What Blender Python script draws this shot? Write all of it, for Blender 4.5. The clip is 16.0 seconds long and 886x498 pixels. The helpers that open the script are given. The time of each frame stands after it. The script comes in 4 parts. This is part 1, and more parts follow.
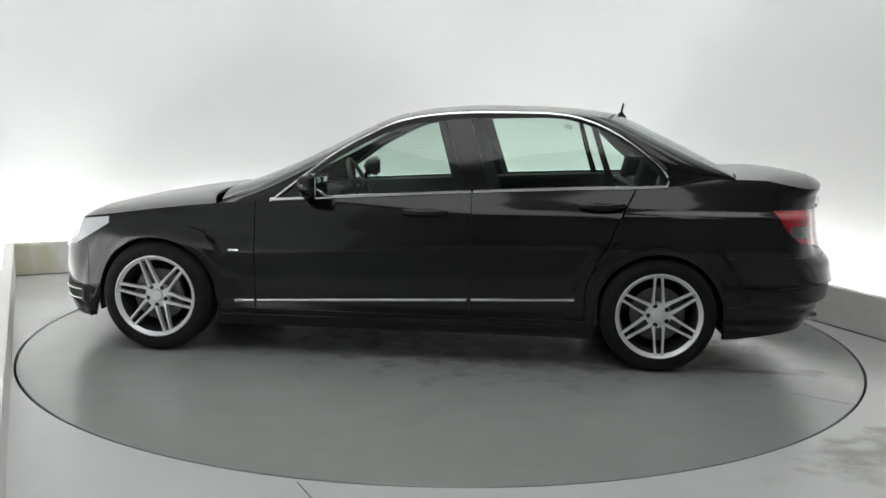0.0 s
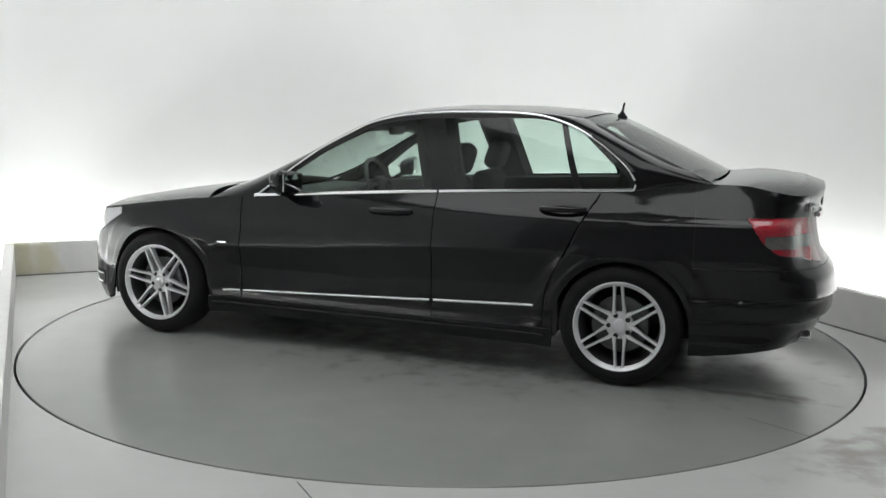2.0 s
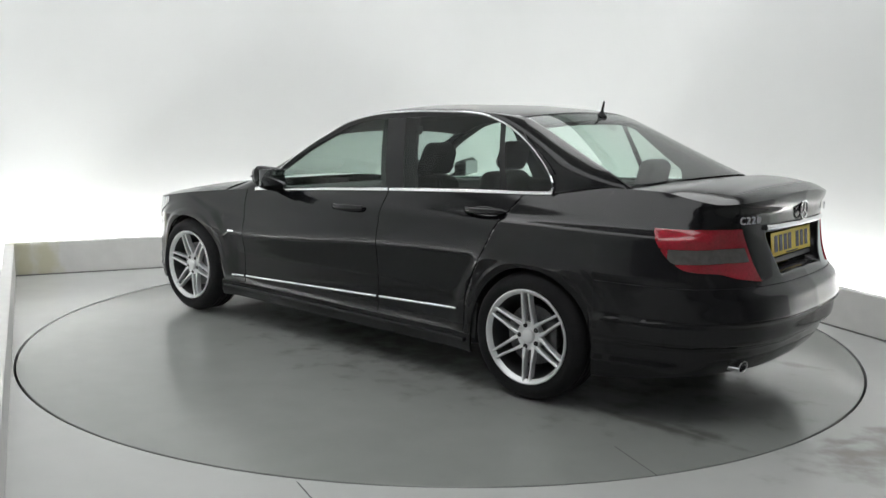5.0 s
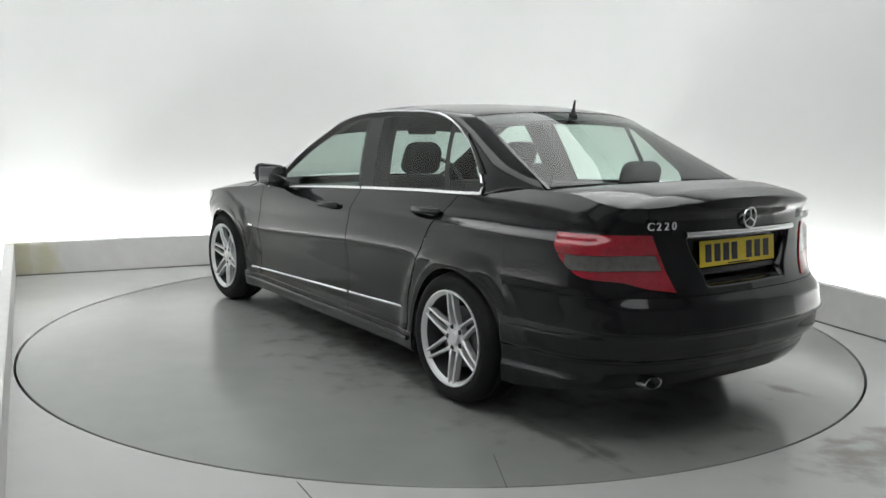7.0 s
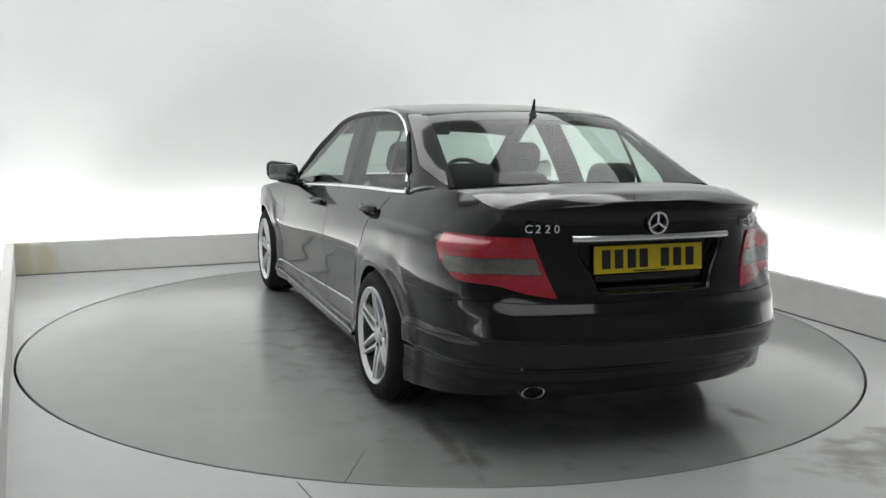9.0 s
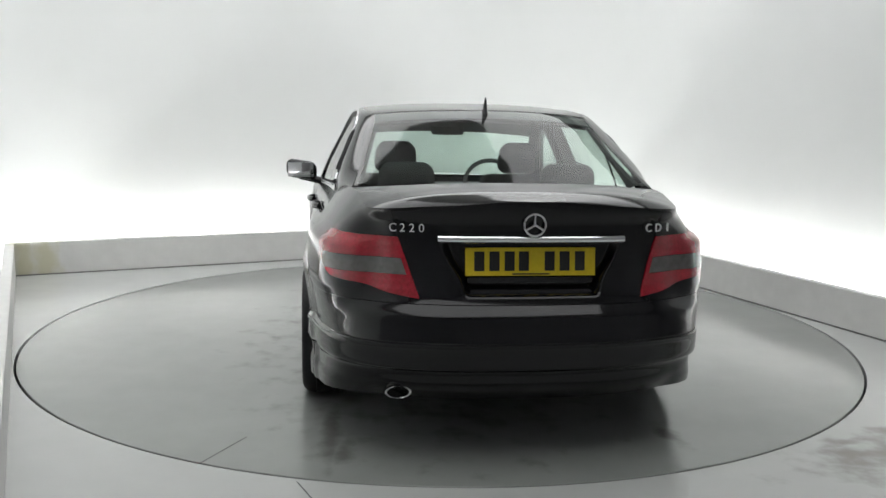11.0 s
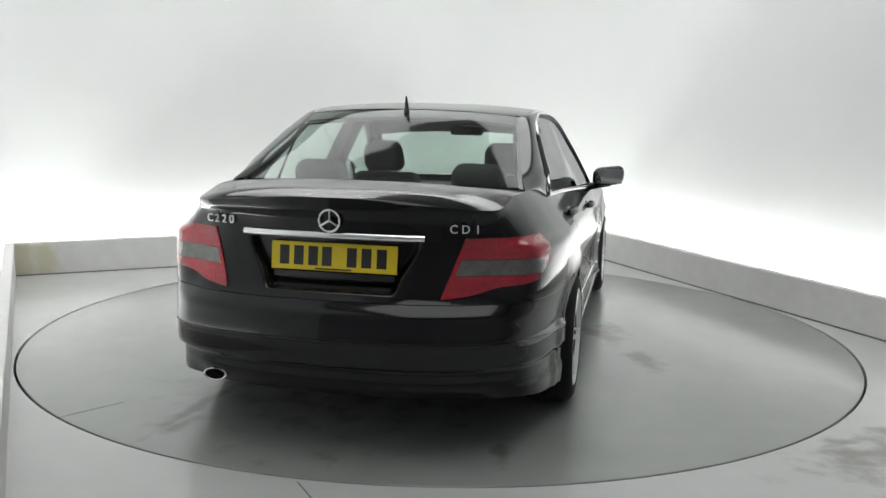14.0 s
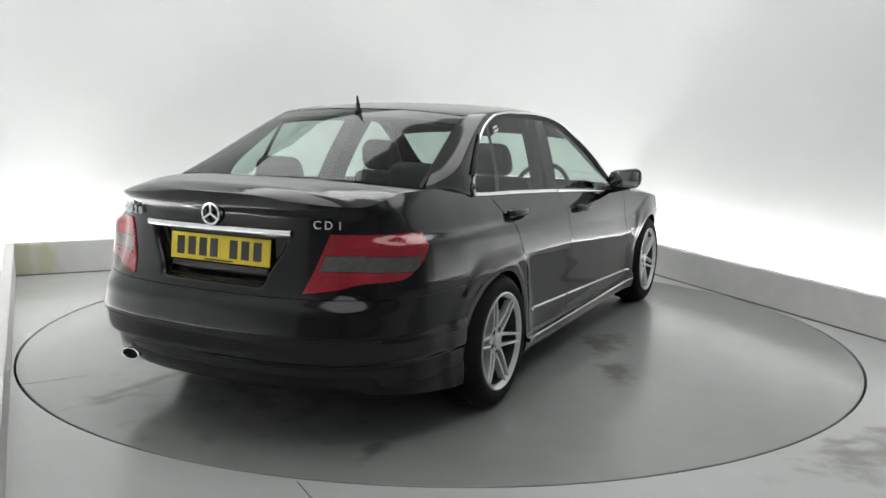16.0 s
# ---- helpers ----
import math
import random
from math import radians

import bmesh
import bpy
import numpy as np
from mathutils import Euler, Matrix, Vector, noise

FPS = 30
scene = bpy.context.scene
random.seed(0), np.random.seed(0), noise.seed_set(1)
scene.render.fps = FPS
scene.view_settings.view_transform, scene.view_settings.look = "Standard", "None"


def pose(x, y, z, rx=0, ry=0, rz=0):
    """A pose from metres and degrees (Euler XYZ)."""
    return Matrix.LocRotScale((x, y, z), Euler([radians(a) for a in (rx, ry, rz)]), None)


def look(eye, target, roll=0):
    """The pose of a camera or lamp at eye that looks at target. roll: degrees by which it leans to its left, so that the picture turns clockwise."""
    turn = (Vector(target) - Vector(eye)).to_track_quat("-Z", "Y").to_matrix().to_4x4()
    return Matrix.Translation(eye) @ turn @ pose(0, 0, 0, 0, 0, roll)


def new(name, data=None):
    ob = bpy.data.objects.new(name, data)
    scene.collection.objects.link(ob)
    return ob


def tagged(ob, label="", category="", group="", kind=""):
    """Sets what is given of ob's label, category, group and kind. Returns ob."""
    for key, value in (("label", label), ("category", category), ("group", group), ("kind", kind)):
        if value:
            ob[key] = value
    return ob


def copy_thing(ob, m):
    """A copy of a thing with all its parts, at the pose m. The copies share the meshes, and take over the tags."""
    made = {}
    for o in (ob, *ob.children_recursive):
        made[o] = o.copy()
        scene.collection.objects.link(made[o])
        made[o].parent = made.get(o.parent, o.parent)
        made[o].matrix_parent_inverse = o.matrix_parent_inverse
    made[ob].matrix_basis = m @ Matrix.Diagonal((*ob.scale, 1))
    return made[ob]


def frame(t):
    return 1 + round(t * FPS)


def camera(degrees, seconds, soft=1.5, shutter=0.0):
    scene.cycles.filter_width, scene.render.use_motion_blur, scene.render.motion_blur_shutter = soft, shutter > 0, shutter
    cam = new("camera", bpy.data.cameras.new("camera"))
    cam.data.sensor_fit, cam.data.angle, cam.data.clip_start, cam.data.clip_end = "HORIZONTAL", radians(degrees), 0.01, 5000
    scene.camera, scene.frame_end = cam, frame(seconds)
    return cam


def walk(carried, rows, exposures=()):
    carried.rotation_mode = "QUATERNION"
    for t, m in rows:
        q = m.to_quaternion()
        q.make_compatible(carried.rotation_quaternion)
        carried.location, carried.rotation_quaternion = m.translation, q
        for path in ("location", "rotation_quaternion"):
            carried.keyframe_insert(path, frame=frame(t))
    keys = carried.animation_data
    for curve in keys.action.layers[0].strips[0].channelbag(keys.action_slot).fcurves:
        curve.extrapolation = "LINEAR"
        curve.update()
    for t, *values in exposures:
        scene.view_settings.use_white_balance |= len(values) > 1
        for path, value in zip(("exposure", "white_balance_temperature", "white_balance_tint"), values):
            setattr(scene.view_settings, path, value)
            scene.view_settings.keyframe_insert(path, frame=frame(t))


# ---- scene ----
EYE = (0.0, -5.523, 1.349)
AIM = (EYE[0] + 0.000414, EYE[1] + 0.98847, EYE[2] - 0.15145)
cam = camera(53.12, 16.0, soft=1.5)
walk(cam, [(0, look(EYE, AIM, 1.065)), (16, look(EYE, AIM, 1.065))], [(0, 0.0), (16, 0.0)])

# ---------------------------------------------------------------- world and light
world = bpy.data.worlds.new("world")
world.use_nodes = True
world.node_tree.nodes["Background"].inputs[0].default_value = (0.8, 0.85, 0.85, 1)
world.node_tree.nodes["Background"].inputs[1].default_value = 0.05
scene.world = world
TUBE_GLOW = 52.0
PANEL_GLOW = 1.68

# turntable: turning clockwise seen from above at a steady rate
YAW0, RATE = 174.55, -6.955
CAR_OFF = (0.1468, -0.0476)
TABLE_R = 2.458
ROWS = [i * 1.0 for i in range(17)]


def table_pose(t):
    return pose(0, 0, 0, 0, 0, YAW0 + RATE * t)


# ---------------------------------------------------------------- materials
def mat(name, base=(0.5, 0.5, 0.5), rough=0.5, metal=0.0, coat=0.0, spec=0.5, emit=None, glow=0.0):
    m = bpy.data.materials.new(name)
    m.use_nodes = True
    b = m.node_tree.nodes["Principled BSDF"]
    b.inputs["Base Color"].default_value = (*base, 1)
    b.inputs["Roughness"].default_value = rough
    b.inputs["Metallic"].default_value = metal
    b.inputs["Coat Weight"].default_value = coat
    b.inputs["Coat Roughness"].default_value = 0.05
    b.inputs["Specular IOR Level"].default_value = spec
    if emit:
        b.inputs["Emission Color"].default_value = (*emit, 1)
        b.inputs["Emission Strength"].default_value = glow
    return m


def grain(m, scale, low, high, detail=5.0, bump=0.0, coarse=0.0, rough=None, at="Object"):
    """Two-scale mottling of the base colour between low and high, with a fine relief."""
    n, l = m.node_tree.nodes, m.node_tree.links
    b = n["Principled BSDF"]
    co = n.new("ShaderNodeTexCoord")
    t1 = n.new("ShaderNodeTexNoise")
    t1.inputs["Scale"].default_value, t1.inputs["Detail"].default_value = scale, detail
    l.new(co.outputs[at], t1.inputs["Vector"])
    t2 = n.new("ShaderNodeTexNoise")
    t2.inputs["Scale"].default_value, t2.inputs["Detail"].default_value = coarse or scale / 12, 3
    l.new(co.outputs[at], t2.inputs["Vector"])
    add = n.new("ShaderNodeMath")
    add.operation = "ADD"
    l.new(t1.outputs[0], add.inputs[0])
    l.new(t2.outputs[0], add.inputs[1])
    ramp = n.new("ShaderNodeMapRange")
    ramp.inputs[1].default_value, ramp.inputs[2].default_value = 0.7, 1.3
    l.new(add.outputs[0], ramp.inputs[0])
    mix = n.new("ShaderNodeMix")
    mix.data_type = "RGBA"
    mix.inputs[6].default_value, mix.inputs[7].default_value = (*low, 1), (*high, 1)
    l.new(ramp.outputs[0], mix.inputs[0])
    l.new(mix.outputs[2], b.inputs["Base Color"])
    if bump:
        bm_ = n.new("ShaderNodeBump")
        bm_.inputs["Strength"].default_value, bm_.inputs["Distance"].default_value = bump, 0.002
        l.new(t1.outputs[0], bm_.inputs["Height"])
        l.new(bm_.outputs[0], b.inputs["Normal"])
    if rough:
        r = n.new("ShaderNodeMapRange")
        r.inputs[1].default_value, r.inputs[2].default_value = 0.35, 0.65
        r.inputs[3].default_value, r.inputs[4].default_value = rough
        l.new(t2.outputs[0], r.inputs[0])
        l.new(r.outputs[0], b.inputs["Roughness"])
    return mix


def thin_glass(name, tint, gloss=0.03):
    m = bpy.data.materials.new(name)
    m.use_nodes = True
    n, l = m.node_tree.nodes, m.node_tree.links
    n.remove(n["Principled BSDF"])
    clear = n.new("ShaderNodeBsdfTransparent")
    clear.inputs[0].default_value = (*tint, 1)
    shine = n.new("ShaderNodeBsdfGlossy")
    shine.inputs["Roughness"].default_value = gloss
    face = n.new("ShaderNodeLayerWeight")
    face.inputs[0].default_value = 0.5
    powr = n.new("ShaderNodeMath")
    powr.operation = "POWER"
    powr.inputs[1].default_value = 4.6
    l.new(face.outputs["Facing"], powr.inputs[0])
    fres = n.new("ShaderNodeMath")
    fres.operation = "MULTIPLY_ADD"
    fres.inputs[1].default_value, fres.inputs[2].default_value = 0.93, 0.042
    l.new(powr.outputs[0], fres.inputs[0])
    mix = n.new("ShaderNodeMixShader")
    l.new(fres.outputs[0], mix.inputs[0])
    l.new(clear.outputs[0], mix.inputs[1])
    l.new(shine.outputs[0], mix.inputs[2])
    l.new(mix.outputs[0], n["Material Output"].inputs[0])
    return m


def gloss_paint(name, base, dust, gloss=0.05):
    """Clear-coated paint: a dark base under a mirror layer that grows towards grazing angles."""
    m = bpy.data.materials.new(name)
    m.use_nodes = True
    n, l = m.node_tree.nodes, m.node_tree.links
    n.remove(n["Principled BSDF"])
    co = n.new("ShaderNodeTexCoord")
    nz = n.new("ShaderNodeTexNoise")
    nz.inputs["Scale"].default_value, nz.inputs["Detail"].default_value = 3.0, 6
    l.new(co.outputs["Object"], nz.inputs["Vector"])
    mixc = n.new("ShaderNodeMix")
    mixc.data_type = "RGBA"
    mixc.inputs[6].default_value, mixc.inputs[7].default_value = (*base, 1), (*dust, 1)
    l.new(nz.outputs[0], mixc.inputs[0])
    # wall light reflected off the top faces is painted in as a paler base
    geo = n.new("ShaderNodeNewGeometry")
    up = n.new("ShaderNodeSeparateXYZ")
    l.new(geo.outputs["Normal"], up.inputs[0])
    sheen_mask = n.new("ShaderNodeMapRange")
    sheen_mask.interpolation_type = "SMOOTHSTEP"
    sheen_mask.inputs[1].default_value, sheen_mask.inputs[2].default_value = 0.93, 0.996
    l.new(up.outputs[2], sheen_mask.inputs[0])
    sheen_tint = n.new("ShaderNodeMix")
    sheen_tint.data_type = "RGBA"
    sheen_tint.inputs[7].default_value = (0.090, 0.091, 0.093, 1)
    l.new(sheen_mask.outputs[0], sheen_tint.inputs[0])
    l.new(mixc.outputs[2], sheen_tint.inputs[6])
    dif = n.new("ShaderNodeBsdfDiffuse")
    l.new(sheen_tint.outputs[2], dif.inputs[0])
    shine = n.new("ShaderNodeBsdfGlossy")
    rr = n.new("ShaderNodeMapRange")
    rr.inputs[1].default_value, rr.inputs[2].default_value = 0.3, 0.7
    rr.inputs[3].default_value, rr.inputs[4].default_value = gloss, gloss * 2.2
    l.new(nz.outputs[0], rr.inputs[0])
    l.new(rr.outputs[0], shine.inputs["Roughness"])
    face = n.new("ShaderNodeLayerWeight")
    face.inputs[0].default_value = 0.5
    powr = n.new("ShaderNodeMath")
    powr.operation = "POWER"
    powr.inputs[1].default_value = 3.5
    l.new(face.outputs["Facing"], powr.inputs[0])
    fres = n.new("ShaderNodeMath")
    fres.operation = "MULTIPLY_ADD"
    fres.inputs[1].default_value, fres.inputs[2].default_value = 0.958, 0.042
    l.new(powr.outputs[0], fres.inputs[0])
    # fine dust and swirls scatter a tenth of the coat's reflection
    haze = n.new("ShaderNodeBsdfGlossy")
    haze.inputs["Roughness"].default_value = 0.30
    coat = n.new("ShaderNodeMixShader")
    # the extra haze on up-facing faces belongs to the painted sheen
    haze_share = n.new("ShaderNodeMath")
    haze_share.operation = "MULTIPLY_ADD"
    haze_share.inputs[1].default_value, haze_share.inputs[2].default_value = 0.20, 0.10
    l.new(sheen_mask.outputs[0], haze_share.inputs[0])
    l.new(haze_share.outputs[0], coat.inputs[0])
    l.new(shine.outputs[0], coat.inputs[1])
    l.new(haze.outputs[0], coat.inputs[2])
    mix = n.new("ShaderNodeMixShader")
    l.new(fres.outputs[0], mix.inputs[0])
    l.new(dif.outputs[0], mix.inputs[1])
    l.new(coat.outputs[0], mix.inputs[2])
    l.new(mix.outputs[0], n["Material Output"].inputs[0])
    return m


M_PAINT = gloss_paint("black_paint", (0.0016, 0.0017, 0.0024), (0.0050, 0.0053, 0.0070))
M_TRIM = mat("black_trim", (0.012, 0.012, 0.013), 0.45)
M_GLOSSBLACK = mat("gloss_black", (0.006, 0.006, 0.007), 0.12)
M_RUBBER = mat("tyre_rubber", (0.018, 0.018, 0.019), 0.75, spec=0.2)
grain(M_RUBBER, 120, (0.007, 0.007, 0.008), (0.015, 0.015, 0.016), 4, 0.3)
M_ALLOY = mat("silver_alloy", (0.70, 0.71, 0.72), 0.32, 0.35, 0.6)
grain(M_ALLOY, 300, (0.73, 0.74, 0.75), (0.80, 0.81, 0.82), 3, 0.0, 8.0)
# darker copy of the alloy, with the wheel's inner shade put into the colour
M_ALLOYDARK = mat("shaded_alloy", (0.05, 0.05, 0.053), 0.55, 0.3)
M_CHROME = mat("chrome", (0.86, 0.87, 0.88), 0.16, 1.0)
M_STEEL = mat("brake_steel", (0.14, 0.14, 0.145), 0.45, 0.8)
grain(M_STEEL, 200, (0.09, 0.09, 0.095), (0.17, 0.17, 0.175), 3, 0.1)
M_UNDER = mat("underbody_black", (0.01, 0.01, 0.01), 0.9)
M_GLASS = thin_glass("green_glass", (0.70, 0.80, 0.75), 0.0)
M_SCREEN = thin_glass("windscreen_glass", (0.72, 0.81, 0.77), 0.0)
M_LENS = thin_glass("clear_lens", (0.9, 0.9, 0.9), 0.02)
M_RED = mat("red_lens", (0.30, 0.008, 0.02), 0.12, 0.0, 1.0)
grain(M_RED, 90, (0.24, 0.003, 0.012), (0.40, 0.006, 0.022), 1, 0.0, 10)


def ribs(m, pitch, strength):
    """Fine level ribs moulded behind a lens."""
    n, l = m.node_tree.nodes, m.node_tree.links
    co, wave, bump = n.new("ShaderNodeTexCoord"), n.new("ShaderNodeTexWave"), n.new("ShaderNodeBump")
    wave.wave_type, wave.bands_direction = "BANDS", "Z"
    wave.inputs["Scale"].default_value = 0.314 / pitch
    wave.inputs["Distortion"].default_value = 0.2
    bump.inputs["Strength"].default_value, bump.inputs["Distance"].default_value = strength, 0.004
    l.new(co.outputs["Object"], wave.inputs["Vector"])
    l.new(wave.outputs["Fac"], bump.inputs["Height"])
    l.new(bump.outputs[0], n["Principled BSDF"].inputs["Normal"])


ribs(M_RED, 0.030, 0.22)
M_SMOKE = mat("grey_lens", (0.16, 0.15, 0.15), 0.15, 0.0, 1.0)
grain(M_SMOKE, 40, (0.085, 0.078, 0.075), (0.125, 0.117, 0.113), 1, 0.0, 9)
ribs(M_SMOKE, 0.030, 0.18)
M_LAMP = mat("headlamp_silver", (0.55, 0.56, 0.58), 0.25, 0.6, 1.0)
M_YELLOW = mat("plate_yellow", (0.62, 0.47, 0.015), 0.45)
grain(M_YELLOW, 60, (0.72, 0.55, 0.014), (0.82, 0.63, 0.022), 3, 0.0)
M_INK = mat("plate_ink", (0.012, 0.012, 0.012), 0.5)
M_CLOTH = mat("dark_upholstery", (0.028, 0.029, 0.031), 0.8)
grain(M_CLOTH, 45, (0.010, 0.011, 0.011), (0.020, 0.021, 0.022), 4, 0.1)
M_DASH = mat("dark_plastic", (0.02, 0.021, 0.022), 0.6)
grain(M_DASH, 60, (0.012, 0.012, 0.013), (0.022, 0.022, 0.024), 3, 0.1)
M_LINER = mat("grey_headlining", (0.12, 0.12, 0.12), 0.9)
grain(M_LINER, 60, (0.040, 0.040, 0.041), (0.055, 0.055, 0.056), 3, 0.05)
M_MIRROR = mat("mirror_glass", (0.5, 0.51, 0.52), 0.04, 1.0)
M_WALL = mat("white_backdrop", (0.74, 0.755, 0.745), 0.75, 0, 0, 0.3)
grain(M_WALL, 2.2, (0.745, 0.758, 0.75), (0.765, 0.778, 0.77), 6, 0.04, 0.25)
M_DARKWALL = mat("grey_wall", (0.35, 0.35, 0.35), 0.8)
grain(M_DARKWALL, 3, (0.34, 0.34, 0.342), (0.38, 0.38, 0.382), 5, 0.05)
M_KERB = mat("grey_kerb", (0.50, 0.50, 0.485), 0.6)
KERB_MIX = grain(M_KERB, 9, (0.68, 0.675, 0.66), (0.76, 0.755, 0.74), 6, 0.15, 0.9)
M_FLOOR = mat("grey_floor_paint", (0.30, 0.305, 0.295), 0.27)
FLOOR_MIX = grain(M_FLOOR, 5, (0.500, 0.511, 0.499), (0.528, 0.539, 0.526), 3, 0.02, 0.9, (0.19, 0.26))
M_TABLE = mat("grey_table_paint", (0.29, 0.295, 0.285), 0.3, spec=0.75)
M_PIT = mat("dark_groove", (0.012, 0.012, 0.012), 0.9)
M_JOINT = mat("dark_joint_line", (0.09, 0.09, 0.088), 0.8)
M_CEIL = mat("grey_ceiling", (0.33, 0.33, 0.325), 0.9)
grain(M_CEIL, 3, (0.30, 0.30, 0.295), (0.36, 0.36, 0.355), 4, 0.05)
M_TUBE = mat("tube_glow", (0.9, 0.9, 0.9), 0.4, emit=(1.0, 1.0, 0.995), glow=TUBE_GLOW)
M_PANEL = mat("panel_glow", (0.9, 0.9, 0.9), 0.4, emit=(0.985, 0.995, 1.0), glow=PANEL_GLOW)
M_CASE = mat("white_metal", (0.75, 0.75, 0.74), 0.4)


def stain_patches(m, mix_out, spots, dark, strength=0.75):
    """Dark worn marks and broader dark patches: (x, y, half length, half width, turn) each, broken up by noise."""
    n, l = m.node_tree.nodes, m.node_tree.links
    b = n["Principled BSDF"]
    co = n.new("ShaderNodeTexCoord")
    nz = n.new("ShaderNodeTexNoise")
    nz.inputs["Scale"].default_value, nz.inputs["Detail"].default_value = 7.0, 6
    l.new(co.outputs["Object"], nz.inputs["Vector"])
    total = None
    for x, y, a, w, turn in spots:
        mp = n.new("ShaderNodeMapping")
        mp.vector_type = "TEXTURE"
        mp.inputs["Location"].default_value = (x, y, 0)
        mp.inputs["Rotation"].default_value = (0, 0, radians(turn))
        mp.inputs["Scale"].default_value = (a, w, 1)
        l.new(co.outputs["Object"], mp.inputs["Vector"])
        ln = n.new("ShaderNodeVectorMath")
        ln.operation = "LENGTH"
        l.new(mp.outputs[0], ln.inputs[0])
        add = n.new("ShaderNodeMath")
        add.operation = "MULTIPLY_ADD"
        add.inputs[1].default_value = 2.6
        l.new(nz.outputs[0], add.inputs[0])
        l.new(ln.outputs["Value"], add.inputs[2])
        mr = n.new("ShaderNodeMapRange")
        mr.interpolation_type = "SMOOTHSTEP"
        mr.inputs[1].default_value, mr.inputs[2].default_value = 2.5, 1.4
        l.new(add.outputs[0], mr.inputs[0])
        if total is None:
            total = mr.outputs[0]
        else:
            mx = n.new("ShaderNodeMath")
            mx.operation = "MAXIMUM"
            l.new(total, mx.inputs[0])
            l.new(mr.outputs[0], mx.inputs[1])
            total = mx.outputs[0]
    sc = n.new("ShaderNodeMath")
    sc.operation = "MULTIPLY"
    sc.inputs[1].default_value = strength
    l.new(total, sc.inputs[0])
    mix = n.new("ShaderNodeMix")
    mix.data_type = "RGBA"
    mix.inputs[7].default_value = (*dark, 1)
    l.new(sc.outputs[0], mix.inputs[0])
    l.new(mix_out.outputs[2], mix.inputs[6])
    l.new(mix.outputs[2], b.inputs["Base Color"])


# ---------------------------------------------------------------- mesh helpers
def part(name, bm, material, parent, label="", smooth=True, angle=35):
    """One mesh object under a thing or a part."""
    me = bpy.data.meshes.new(name)
    bmesh.ops.recalc_face_normals(bm, faces=bm.faces[:]) if len(bm.faces) < 60000 else None
    bm.to_mesh(me)
    bm.free()
    for m in material if isinstance(material, (list, tuple)) else [material]:
        me.materials.append(m)
    if smooth:
        me.shade_smooth()
        me.set_sharp_from_angle(angle=radians(angle))
    ob = new(name, me)
    if parent is not None:
        ob.parent = parent
    if label:
        tagged(ob, label)
    return ob


def grid(bm, rows, mi=0, flip=False):
    """Quads over a table of points."""
    vs = [[bm.verts.new(p) for p in r] for r in rows]
    for a, b in zip(vs, vs[1:]):
        for i in range(len(a) - 1):
            q = [a[i], a[i + 1], b[i + 1], b[i]]
            f = bm.faces.new(q[::-1] if flip else q)
            f.material_index = mi
    return vs


def weld(bm, d=0.0004):
    bmesh.ops.remove_doubles(bm, verts=bm.verts[:], dist=d)
    bmesh.ops.dissolve_degenerate(bm, edges=bm.edges[:], dist=1e-5)
    return bm


def box(bm, c, s, bev=0.0, seg=2, rot=None):
    m = Matrix.Translation(c) @ (rot or Matrix()) @ Matrix.Diagonal((*s, 1))
    r = bmesh.ops.create_cube(bm, size=1, matrix=m)
    if bev:
        es = list({e for v in r["verts"] for e in v.link_edges})
        bmesh.ops.bevel(bm, geom=es, offset=bev, segments=seg, profile=0.5, affect="EDGES")
    return bm


def tube(bm, pts, r, n=8, closed=False, flat=1.0):
    """A swept rod through pts."""
    P = [Vector(p) for p in pts]
    rings = []
    for i, p in enumerate(P):
        a = P[max(i - 1, 0)] if not closed else P[i - 1]
        b = P[min(i + 1, len(P) - 1)] if not closed else P[(i + 1) % len(P)]
        d = (b - a).normalized()
        up = Vector((0, 0, 1)) if abs(d.z) < 0.95 else Vector((1, 0, 0))
        u = d.cross(up).normalized()
        v = u.cross(d)
        rings.append([bm.verts.new(p + u * (r * flat * math.cos(2 * math.pi * k / n)) + v * (r * math.sin(2 * math.pi * k / n))) for k in range(n)])
    pairs = list(zip(rings, rings[1:])) + ([(rings[-1], rings[0])] if closed else [])
    for a, b in pairs:
        for k in range(n):
            bm.faces.new([a[k], a[(k + 1) % n], b[(k + 1) % n], b[k]])
    if not closed:
        bm.faces.new(rings[0][::-1])
        bm.faces.new(rings[-1])
    return bm


def lathe(bm, prof, n=48, axis="y", closed=False):
    """Spin (radius, along) pairs about an axis through the origin."""
    rings = []
    for r, a in prof:
        ring = []
        for k in range(n):
            c, s = math.cos(2 * math.pi * k / n), math.sin(2 * math.pi * k / n)
            ring.append(bm.verts.new((r * c, a, r * s) if axis == "y" else (r * c, r * s, a)))
        rings.append(ring)
    pairs = list(zip(rings, rings[1:])) + ([(rings[-1], rings[0])] if closed else [])
    for a, b in pairs:
        for k in range(n):
            bm.faces.new([a[k], a[(k + 1) % n], b[(k + 1) % n], b[k]])
    return rings


